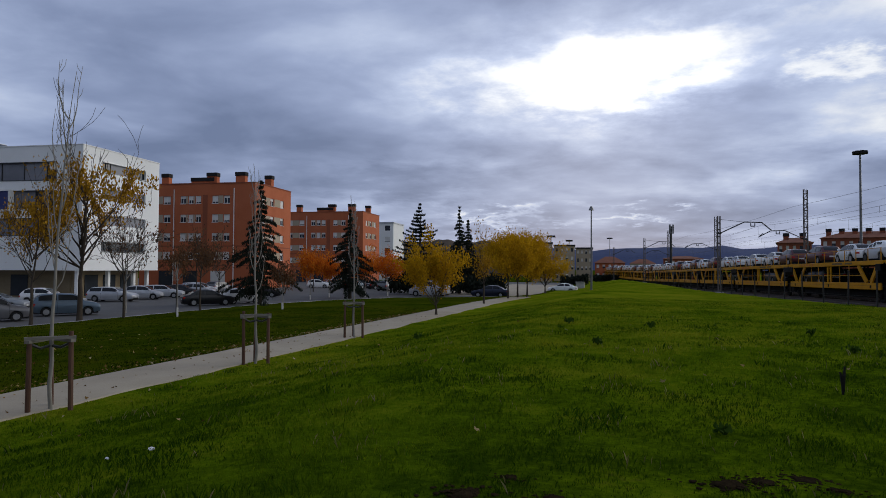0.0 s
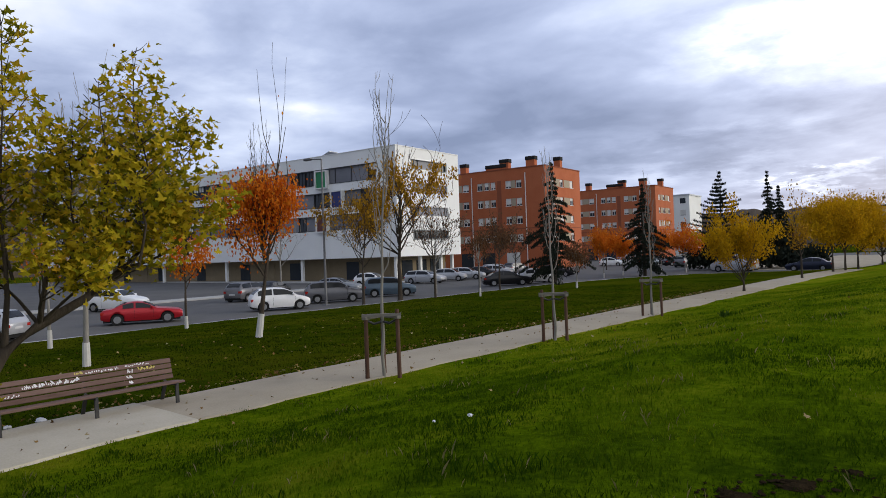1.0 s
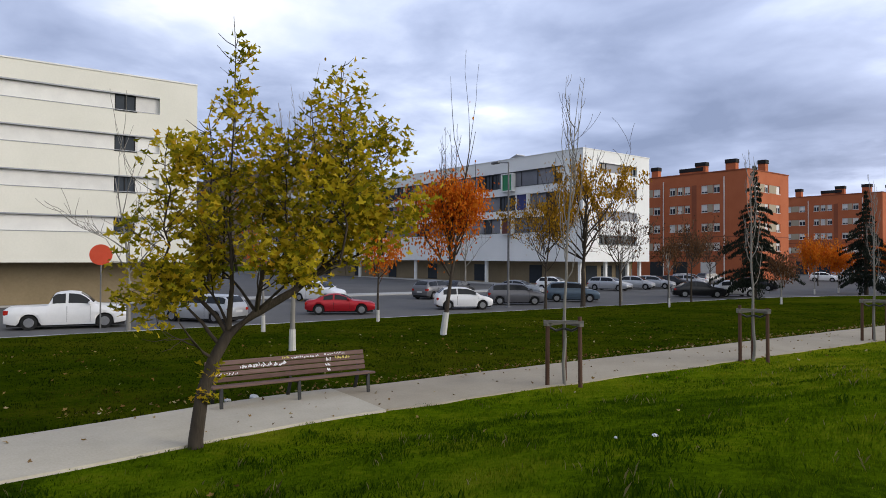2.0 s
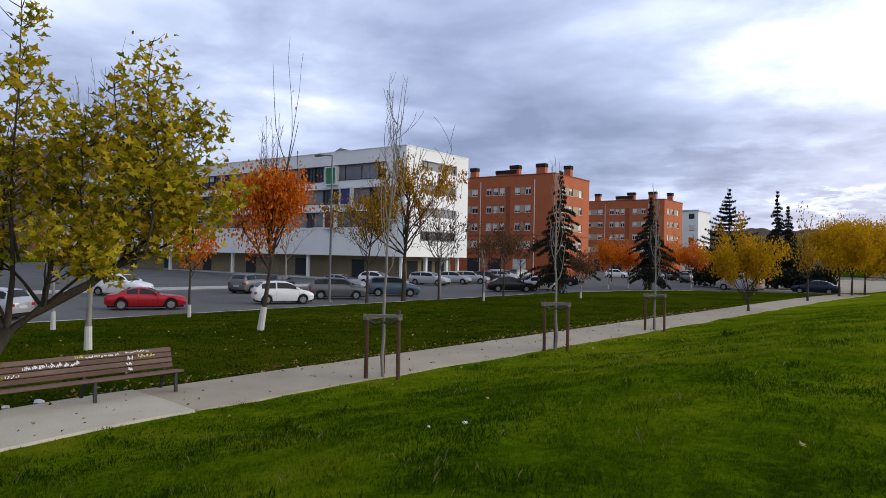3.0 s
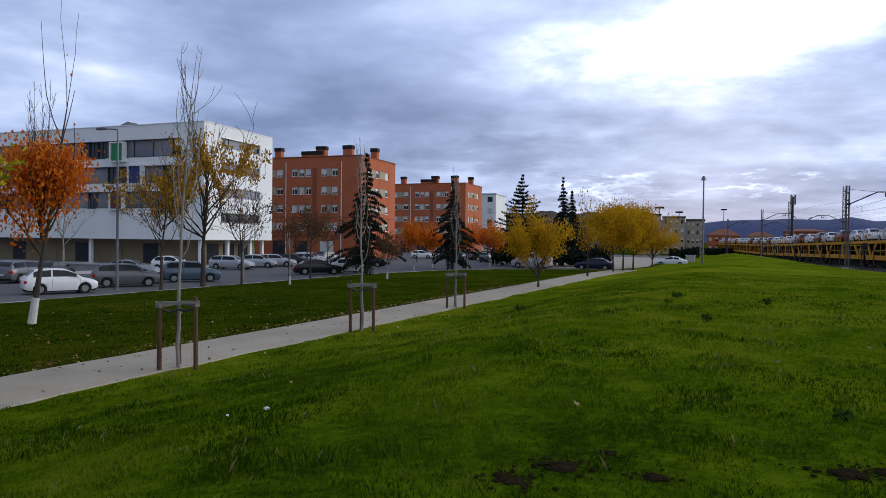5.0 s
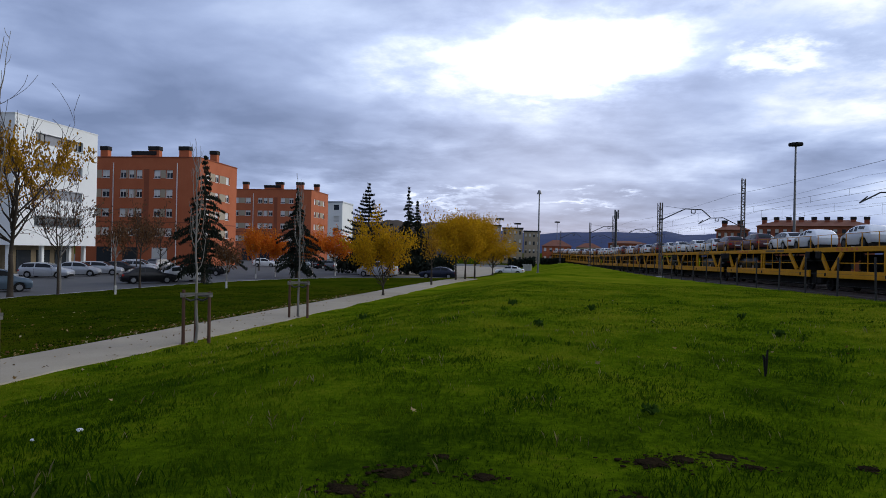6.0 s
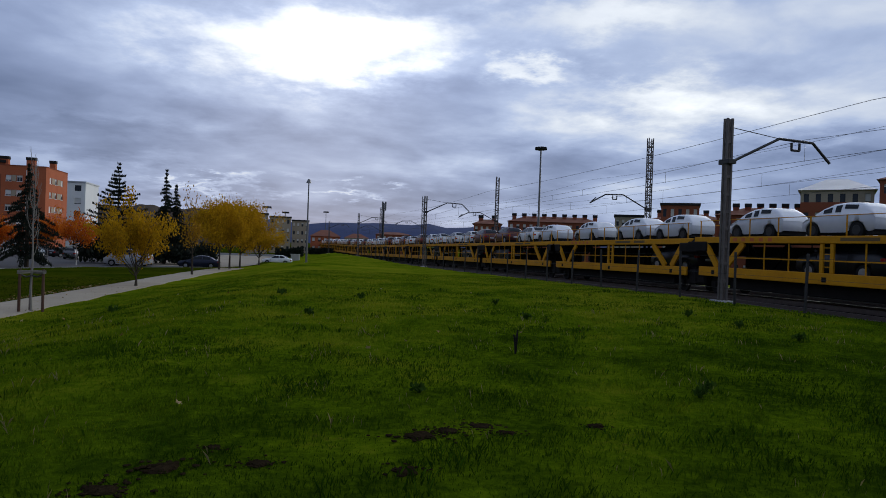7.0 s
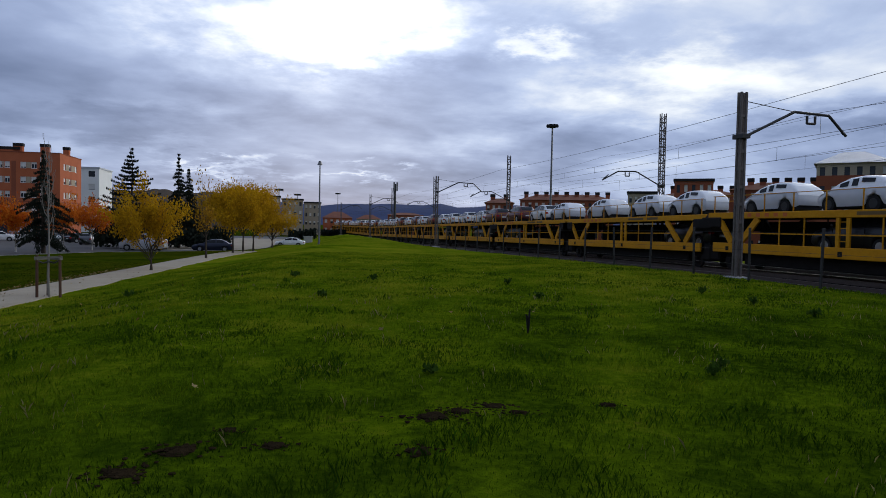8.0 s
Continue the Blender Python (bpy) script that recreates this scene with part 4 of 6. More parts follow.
park(car("estate", SILVER, "silver estate car parked beside the lawn", near_row), -37.5, 9.6, 215)
park(car("pickup", WHITE, "white pickup truck parked beside the lawn", near_row, metal=0.0), -37.6, 3.2, 80)
park(car("suv", GREY, "grey crossover car parked beside the lawn", near_row), -38.8, 32.6, 55)
blue = park(car("suv", BLUEGREY, "bluish compact off-roader parked beside the lawn", near_row), -39.0, 38.6, 50)
black = park(car("saloon", BLACK, "black saloon parked beside the lawn", near_row), -37.6, 53.0, 48)
sil = park(car("hatchback", SILVER, "silver hatchback parked beside the lawn", near_row), -36.6, 56.8, 60)
far_row = "cars parked before the white block"
park(copy_thing(hatch, Matrix()), -52.6, 49.6, 20)["group"] = far_row
est = park(car("estate", SILVER, "silver estate car in the car park", far_row), -50.4, 55.6, 15)
gv = park(car("suv", (0.2, 0.21, 0.23), "grey off-roader in the car park", far_row), -48.3, 31.5, 112)
park(car("suv", WHITE, "white off-roader in the car park", far_row, metal=0.0), -49.8, 21.6, 30)
park(car("saloon", (0.24, 0.26, 0.28), "dark saloon in the car park", far_row), -47.4, 40.2, 30)
park(copy_thing(black, Matrix()), -49.8, 34.9, 118)["group"] = far_row
for i, (x, y) in enumerate(((-50.8, 60.4), (-51.3, 64.0), (-51.8, 67.8), (-52.0, 71.5))):
    park(copy_thing((sil, est, black, sil)[i], Matrix()), x, y, 25)["group"] = far_row
for i, (az, d) in enumerate(((31.2, 82.0), (36.0, 96.0), (34.5, 98.0), (26.6, 118.0), (25.4, 120.0), (23.6, 112.0), (22.8, 116.0), (21.5, 112.0), (20.9, 104.0))):
    park(copy_thing((black, est, gv, hatch, sil, blue, black, black, gv)[i], Matrix()), *polar(az, d), 20 + 35 * (i % 3))["group"] = "cars further along the street"
park(car("van", (0.55, 0.56, 0.58), "silver van parked at the street bend", "cars at the bend"), *polar(17.25, 84.0), 178)
park(car("saloon", NAVY, "navy saloon parked at the path's end", "cars at the bend"), *polar(12.1, 82.5), 185)
wc_x, wc_y = polar(6.05, 108)
park(car("saloon", WHITE, "white saloon standing low behind the lawn", "cars at the bend", metal=0.0), wc_x, wc_y, 178, -1.5)


# ---- railway ----
def rail_pose(s, d, z=0.0):
    x, y, _ = rail(s, d)
    return pose(x, y, z + grade(s), 0, math.degrees(math.atan(0.011)) if 23.9 < s < 138 else 0, 98)       # local x runs along the track, local y to the left of it


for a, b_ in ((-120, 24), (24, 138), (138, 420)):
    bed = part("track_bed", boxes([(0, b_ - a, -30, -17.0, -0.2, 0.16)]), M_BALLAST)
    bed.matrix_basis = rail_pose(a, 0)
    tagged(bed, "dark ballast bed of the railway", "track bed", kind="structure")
TRAIN_D, UNIT, S0 = 21.5, 16.5, 29.4
for k, d in enumerate((TRAIN_D + 0.65, TRAIN_D + 2.15, 18.3, 19.8, 27.2, 28.7)):
    for a, b_ in ((-100, 24), (24, 138), (138, 300)):
        r = part("rail_track", boxes([(0, b_ - a, -0.035, 0.035, 0.16, 0.34)], 0.01), M_RAIL)
        r.matrix_basis = rail_pose(a, d)
        tagged(r, "brown steel rail on the ballast", "rail", "rails", "structure")


def wagon():
    """One unit of a two-deck car carrier; x along the track from 0 to UNIT, near side at y = 0, the other at y = -2.8."""
    w = thing("car_carrier_wagon", Matrix(), "dirty yellow two-deck car carrier wagon loaded with cars", "wagon", "wagons of the train")
    deck, sill0, sill1 = 3.08, 1.17, 1.62
    for y in (-0.12, -2.68):
        paint = M_YELLOW if y > -1 else M_GRIMESHADE             # far side coloured black for the shade seen through the openings
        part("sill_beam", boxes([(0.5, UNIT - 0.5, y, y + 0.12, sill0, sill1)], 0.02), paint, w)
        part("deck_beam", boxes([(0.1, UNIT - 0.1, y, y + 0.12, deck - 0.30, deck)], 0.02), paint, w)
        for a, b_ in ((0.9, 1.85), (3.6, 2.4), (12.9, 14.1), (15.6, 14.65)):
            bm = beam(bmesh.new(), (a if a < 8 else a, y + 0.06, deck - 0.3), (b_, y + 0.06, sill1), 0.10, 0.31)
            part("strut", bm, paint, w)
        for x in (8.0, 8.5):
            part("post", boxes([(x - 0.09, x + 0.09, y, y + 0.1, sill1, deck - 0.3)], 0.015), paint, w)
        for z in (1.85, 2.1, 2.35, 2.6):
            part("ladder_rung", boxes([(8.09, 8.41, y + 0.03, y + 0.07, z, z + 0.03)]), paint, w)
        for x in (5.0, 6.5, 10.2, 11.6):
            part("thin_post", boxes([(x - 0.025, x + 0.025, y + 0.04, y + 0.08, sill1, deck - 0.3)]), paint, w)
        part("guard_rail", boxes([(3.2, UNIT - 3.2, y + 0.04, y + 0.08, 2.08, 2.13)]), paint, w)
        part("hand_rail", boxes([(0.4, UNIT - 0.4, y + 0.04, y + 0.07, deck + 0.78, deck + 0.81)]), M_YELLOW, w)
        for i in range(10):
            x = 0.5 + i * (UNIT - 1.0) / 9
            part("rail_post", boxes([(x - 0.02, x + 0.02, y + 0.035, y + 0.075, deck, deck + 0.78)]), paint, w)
    part("upper_deck", boxes([(0.1, UNIT - 0.1, -2.56, -0.12, deck - 0.14, deck - 0.06)]), M_GRIMESHADE, w)
    # sheet added as dark backing, its colour is the shade between the decks
    part("far_side_screen", boxes([(0.6, UNIT - 0.6, -2.72, -2.70, sill1, deck - 0.4)]), M_GRIMESHADE, w)
    part("lower_deck", boxes([(0.5, UNIT - 0.5, -2.56, -0.12, sill0 + 0.1, sill0 + 0.2)]), M_GRIMESHADE, w)
    part("underframe", boxes([(2.2, UNIT - 2.2, -2.3, -0.5, 0.62, sill0 + 0.1)], 0.04), M_GRIMESHADE, w)
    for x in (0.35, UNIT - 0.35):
        part("end_gear", boxes([(x - 0.35, x + 0.35, -2.3, -0.25, 0.7, 1.5)], 0.1), M_GRIMESHADE, w, "black coupling gear")
        part("end_gear", boxes([(x - 0.9, x + 0.9, -2.5, 0.05, 2.2, 3.0)], 0.2), M_GRIMESHADE, w, "black gangway bellows")
    for x in (1.3, UNIT - 1.3):
        for y in (-0.55, -2.15):
            wh = part("wheel", rod(bmesh.new(), (x, y - 0.07, 0.76), (x, y + 0.07, 0.76), 0.42, n=18), M_GRIMESHADE, w)
            part("axle_box", boxes([(x - 0.15, x + 0.15, y + 0.07, y + 0.25, 0.62, 0.92)], 0.03), M_GRIMESHADE, wh)
    for x in (1.7, 8.2, 14.8):
        part("marking_plate", boxes([(x, x + 0.22, -0.005, 0.006, 1.26, 1.46)]), M_GRIMESHADE, w)
    # worn lettering: the owner's word as plain bars, in orange and dark
    for i in range(5):
        part("lettering_bar", boxes([(11.1 + i * 0.55, 11.35 + i * 0.55, 0, 0.006, deck - 0.22, deck - 0.06)]), M_ORANGEPAINT, w)
    for a, b_ in ((4.4, 5.5), (5.9, 7.6)):
        part("lettering_bar", boxes([(a, b_, 0, 0.006, deck - 0.20, deck - 0.07)]), M_LETTER, w)
    return w


first = wagon()
ks = list(range(-3, 14))
first.matrix_basis = rail_pose(S0 + ks[0] * UNIT, TRAIN_D)
for k in ks[1:]:
    copy_thing(first, rail_pose(S0 + k * UNIT, TRAIN_D))
new_suv = car("low_suv", WHITE, "new car under white transport covers on the wagon", "cars on the train", covered=True)
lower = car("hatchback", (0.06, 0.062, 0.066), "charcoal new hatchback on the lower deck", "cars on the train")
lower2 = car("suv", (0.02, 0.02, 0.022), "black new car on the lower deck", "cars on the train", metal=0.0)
new_dark = car("hatchback", (0.10, 0.03, 0.03), "uncovered new hatchback on the wagon's top deck", "cars on the train")
new_white = car("low_suv", WHITE, "bright new car on the wagon's top deck", "cars on the train", metal=0.0)


def load(template, s, z):
    m = rail_pose(s, TRAIN_D + 1.4, z)
    c = copy_thing(template, m)
    return c


for k in ks:
    for i in range(3):
        s = S0 + k * UNIT + ((3.4, 8.5, 13.0) if k < 0 else (2.8, 7.1, 12.85))[i]
        if k < 1:
            top_car = new_suv
        elif k == 1:
            top_car = new_suv if i == 0 else (new_dark, new_white)[i % 2]
        else:
            top_car = (new_white, new_white, new_dark)[(i + k) % 3]
        load(top_car, s, 3.02)
        if k < 4 and (i + k) % 3 == 0:
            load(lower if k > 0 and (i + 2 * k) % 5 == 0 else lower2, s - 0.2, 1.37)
for ob in (new_suv, lower, lower2, new_dark, new_white):
    for o in list(ob.children_recursive) + [ob]:
        bpy.data.objects.remove(o)


def mast(s, d, top, arm, label, reach=4.5, drop=1.55):
    """Catenary mast of four legs with batten plates; arm: +1 reaches over the tracks away from the lawn, -1 towards it."""
    x, y, _ = rail(s, d)
    m = thing("catenary_mast", pose(x, y, gz(x, y), 0, 0, 98), label, "mast", "railway masts")
    top -= gz(x, y)
    g = -0.1
    wx, wy, leg = (0.075, 0.10, 0.04) if arm > 0 else (0.12, 0.19, 0.032)
    for x in (-wx, wx):
        for y in (-wy, wy):
            part("leg", boxes([(x - leg, x + leg, y - leg, y + leg, g, top)], 0.01), M_RUSTSTEEL, m)
    z, k = 0.7, 0
    while z < top - 0.3:
        rows = [(leg - wx, wx - leg, y - 0.02, y + 0.02, z, z + 0.11) for y in (-wy, wy)] + [(x - 0.02, x + 0.02, leg - wy, wy - leg, z, z + 0.11) for x in (-wx, wx)]
        part("batten", boxes(rows), M_RUSTSTEEL, m)
        if arm < 0:                     # diagonal lacing of the tall masts
            bm = bmesh.new()
            e = 1 if k % 2 else -1
            for y in (-wy, wy):
                beam(bm, (-wx * e, y, z + 0.1), (wx * e, y, z + 0.6), 0.04, 0.02)
            for x in (-wx, wx):
                beam(bm, (x, -wy * e, z + 0.1), (x, wy * e, z + 0.6), 0.02, 0.04)
            part("lacing", bm, M_RUSTSTEEL, m)
        z += 0.62
        k += 1
    part("footing", boxes([(-0.35, 0.35, -0.3, 0.3, -0.3, 0.07)], 0.03), M_KERB, m)
    a = -arm
    zb = top - drop
    pts = [(0, 0.13 * a, zb), (0, 2.2 * a, zb + 1.0), (0, 3.7 * a, zb + 0.95), (0, reach * a, zb + 0.25)]
    for p, q in zip(pts, pts[1:]):
        part("arm", rod(bmesh.new(), p, q, 0.05), M_IRON, m)
    part("clamp", boxes([(-0.27, 0.27, -0.17, 0.17, zb - 0.08, zb + 0.08)], 0.01), M_IRON, m)
    bm = bmesh.new()
    for p, q in (((0, 2.75 * a, zb + 0.9), (0, 2.75 * a, zb + 0.62)), ((0, 2.75 * a, zb + 0.62), (0, 3.1 * a, zb + 0.62)), ((0, 3.1 * a, zb + 0.62), (0, 3.1 * a, zb + 0.9))):
        rod(bm, p, q, 0.045)
    part("bracket", bm, M_IRON, m)
    if arm > 0:
        part("stay", rod(bmesh.new(), (0, 0.1 * a, top - 0.3), (0, 2.2 * a, zb + 1.0), 0.015), M_IRON, m)
    part("insulator", rod(bmesh.new(), (0, (reach - 0.1) * a, zb + 0.33), (0, (reach - 0.5) * a, zb + 0.68), 0.05, 0.04), M_IRON, m)
    return m


mast(20.3, 16.15, 7.05, 1, "brown steel catenary mast with cantilever arm at the lawn's edge")
for s in (64.0, 107.6, 151.0):
    mast(s, 16.15, 7.05, 1, "brown steel catenary mast with cantilever arm beside the track")
for s in (45.8, 79.6, 118.0, 160.0, 12.0):
    mast(s, 29.3, 11.1, -1, "tall steel catenary mast beyond the train", 5.0, 5.5)


def wire(name, d0, z0, sag, s0, s1, spans, r=0.009, droppers=0, drop_to=0.0, d1=None, z1=None):
    V, F = [], []
    n = 10
    pts = []
    d1, z1 = d0 if d1 is None else d1, z0 if z1 is None else z1
    for i in range(spans * n + 1):
        k = i / (spans * n)
        u = (i % n) / n
        x, y, _ = rail(s0 + (s1 - s0) * k, d0 + (d1 - d0) * k)
        pts.append(Vector((x, y, z0 + grade(s0 + (s1 - s0) * k) + (z1 - z0) * k - sag * 4 * u * (1 - u))))
    tube(V, F, pts, [r] * len(pts), 4)
    ob = part(name, (V, F), M_IRON)
    tagged(ob, "thin dark overhead railway wire", "wire", "overhead wires")
    for i in range(droppers):
        k = (i + 0.5) / droppers
        p = pts[int(k * (len(pts) - 1))]
        part("dropper", rod(bmesh.new(), p, (p.x, p.y, drop_to + grade(s0 + (s1 - s0) * k)), 0.008, n=4), M_IRON, ob)
    return ob


A, B = 20.3 - 43.6, 20.3 + 43.6 * 4
wire("contact_wire", 19.4, 5.75, 0.0, A, B, 5)
wire("carrier_wire", 19.5, 6.55, 0.45, A, B, 5, droppers=30, drop_to=5.75)
wire("contact_wire", 25.2, 5.9, 0.0, A, B, 5)
wire("carrier_wire", 25.2, 6.9, 0.5, A, B, 5, droppers=30, drop_to=5.9)
wire("contact_wire", 31.0, 6.1, 0.0, A, B, 5)
wire("carrier_wire", 31.0, 7.3, 0.5, A, B, 5, droppers=20, drop_to=6.1)
wire("feeder_wire", 22.5, 8.3, 0.3, A, B, 5, 0.012)
wire("feeder_wire", 34.0, 10.2, 0.5, A, B, 5, 0.010)

# fence along the railway: thin dark posts and three strands
fence = thing("railway_fence", Matrix(), "dark thin post and wire fence along the railway", "fence")
fence_post = None
for i in range(34):
    s = 4.0 + i * 3.0
    x, y, _ = rail(s, 15.6)
    if fence_post is None:
        fence_post = part("fence_post", boxes([(-0.035, 0.035, -0.035, 0.035, -0.2, 1.75)], 0.01), M_IRON, fence)
        ob = fence_post
    else:
        ob = new("fence_post", fence_post.data)
        ob.parent = fence
    ob.matrix_basis = pose(x, y, gz(x, y), 0, rnd.uniform(-2, 2), 8)
for z in (0.5, 1.0, 1.6):
    V, F = [], []
    tube(V, F, [Vector(rail(4 + i * 3, 15.6)[:2] + (gz(*rail(4 + i * 3, 15.6)[:2]) + z,)) for i in range(34)], [0.006] * 34, 4)
    part("fence_wire", (V, F), M_IRON, fence)


def lamp_post(x, y, h, label, heads=1, r=0.09, z=None):
    m = thing("street_lamp", pose(x, y, gz(x, y) if z is None else z), label, "street lamp")
    part("pole", rod(bmesh.new(), (0, 0, 0), (0, 0, h), r, r * 0.6, 10), M_STEEL, m)
    part("base_plate", boxes([(-0.2, 0.2, -0.2, 0.2, -0.1, 0.05)], 0.02), M_STEEL, m)
    if heads == 1:
        part("arm", rod(bmesh.new(), (0, 0, h), (-1.3, 0.1, h + 0.15), 0.05, 0.04), M_STEEL, m)
        part("lamp_head", boxes([(-2.0, -1.2, -0.05, 0.25, h + 0.08, h + 0.25)], 0.05), M_STEEL, m)
    elif heads == 0:
        part("lamp_head", rod(bmesh.new(), (0, 0, h), (0, 0, h + 0.5), 0.35, 0.15), M_STEEL, m)
    else:
        part("crown_ring", rod(bmesh.new(), (0, 0, h), (0, 0, h + 0.35), 0.55, 0.5, 12), M_DARK, m)
        for k in range(heads):
            a = 2 * math.pi * k / heads
            part("floodlight", boxes([(0.95 * math.cos(a) - 0.35, 0.95 * math.cos(a) + 0.35, 0.95 * math.sin(a) - 0.35, 0.95 * math.sin(a) + 0.35, h - 0.3, h + 0.3)], 0.08), M_DARK, m)
            part("arm", rod(bmesh.new(), (0, 0, h + 0.15), (0.95 * math.cos(a), 0.95 * math.sin(a), h + 0.1), 0.08), M_DARK, m)
    return m


lamp_post(-36.9, 30.3, 10.2, "slim grey street lamp with flat head in the car park", z=STREET)
lamp_post(*polar(3.7, 90), 10.4, "tall grey lamp post on the lawn", 0, 0.13)
lamp_post(*polar(-15.74, 150), 24.6, "tall floodlight mast with ring of lamps", 8, 0.28, 0.0)
lamp_post(*polar(7.0, 215), 13.5, "slim floodlight mast far away", 4, 0.2, -1.0)
lamp_post(*polar(5.5, 260), 14.0, "slim floodlight mast far away", 6, 0.2, -1.0)
lamp_post(*polar(2.2, 330), 18.0, "slim floodlight mast far away", 6, 0.2, -1.0)
ant = thing("antenna_mast", pose(*polar(-2.59, 170), 0), "dark antenna mast behind the train", "antenna")
part("pole", rod(bmesh.new(), (0, 0, 0), (0, 0, 12.6), 0.35, 0.28, 10), M_IRON, ant)
for k in range(3):
    a = k * 2.1
    part("antenna_panel", boxes([(0.5 * math.cos(a) - 0.18, 0.5 * math.cos(a) + 0.18, 0.5 * math.sin(a) - 0.18, 0.5 * math.sin(a) + 0.18, 10.8, 13.0)], 0.03), M_STEEL, ant)
box_x, box_y = polar(4.6, 118)
cab = thing("utility_cabinet", pose(box_x, box_y, gz(box_x, box_y)), "grey concrete utility hut on the lawn", "cabinet")
part("body", boxes([(-0.7, 0.7, -0.6, 0.6, -0.4, 1.0)], 0.05), M_KERB, cab)
part("roof", boxes([(-0.8, 0.8, -0.7, 0.7, 1.0, 1.1)], 0.03), M_KERB, cab)
sg = thing("road_sign", pose(*polar(83.05, 36.2), STREET, 0, 0, 85), "round red road sign on a grey post", "road sign")
part("post", rod(bmesh.new(), (0, 0, 0), (0, 0, 3.3), 0.035), M_STEEL, sg)
part("sign_face", rod(bmesh.new(), (0, -0.05, 3.55), (0, -0.02, 3.55), 0.5, n=24), M_SIGN, sg)


# ---- trees ----
def star_leaf(size):
    """Outline of a five-pointed leaf in its plane, stalk at the origin, tip along +y."""
    out = []
    for a, r in ((-90, 0.10), (-48, 0.52), (-20, 0.36), (4, 0.74), (20, 0.80), (42, 0.44), (66, 0.56), (90, 1.0), (114, 0.56), (138, 0.44), (160, 0.80), (176, 0.74), (200, 0.36), (228, 0.52)):
        out.append((r * math.cos(radians(a)) * size * 0.62, (r * math.sin(radians(a)) + 0.1) * size * 0.62))
    return out


OVAL = [(0, 0), (0.28, 0.35), (0.22, 0.75), (0, 1.0), (-0.22, 0.75), (-0.28, 0.35)]


def leaves(name, places, size, material, parent, rng, star=False, droop=0.5, aspect=1.0):
    V, F = [], []
    for p in places:
        s = size * rng.uniform(0.65, 1.25)
        shape = star_leaf(s) if star else [(x * s * aspect, y * s) for x, y in OVAL]
        az = rng.uniform(0, 2 * math.pi)
        tilt = math.pi / 2 + droop + rng.uniform(-0.7, 0.7)
        q = Matrix.Rotation(az, 3, "Z") @ Matrix.Rotation(tilt, 3, "X") @ Matrix.Rotation(rng.uniform(-0.9, 0.9), 3, "Y")
        k = len(V)
        fold = rng.uniform(0.05, 0.3)
        for x, y in shape:
            V.append(Vector(p) + q @ Vector((x, y, abs(x) * fold - 0.15 * y * y / max(s, 0.01))))
        F.append(tuple(range(k, k + len(shape))))
    return part(name, (V, F), material, parent)


def limb(V, F, rng, p, d, length, r, depth, up, wander, split, tips, n=6, min_r=0.004, spread=0.7):
    """A wandering tapered limb that forks; gathers twig ends in tips."""
    steps = 5
    pts, rad = [Vector(p)], [r]
    d = Vector(d).normalized()
    for i in range(steps):
        d = (d + Vector((rng.gauss(0, wander), rng.gauss(0, wander), rng.gauss(0, wander) + up))).normalized()
        pts.append(pts[-1] + d * length / steps)
        rad.append(max(min_r, r * (1 - 0.72 * (i + 1) / steps)))
        if depth == 0:
            tips.append((pts[-1].copy(), d.copy()))
    tube(V, F, pts, rad, n)
    if depth > 0:
        for k in range(split):
            i = rng.randint(2, steps)
            a = rng.uniform(0, 2 * math.pi)
            side = d.orthogonal().normalized()
            side = Matrix.Rotation(a, 3, d) @ side
            nd = (d * (1 - spread * 0.5) + side * spread * rng.uniform(0.6, 1.2)).normalized()
            limb(V, F, rng, pts[i], nd, length * rng.uniform(0.5, 0.8), rad[i] * 0.72, depth - 1, up, wander * 1.15, split, tips, max(4, n - 1), min_r, spread)


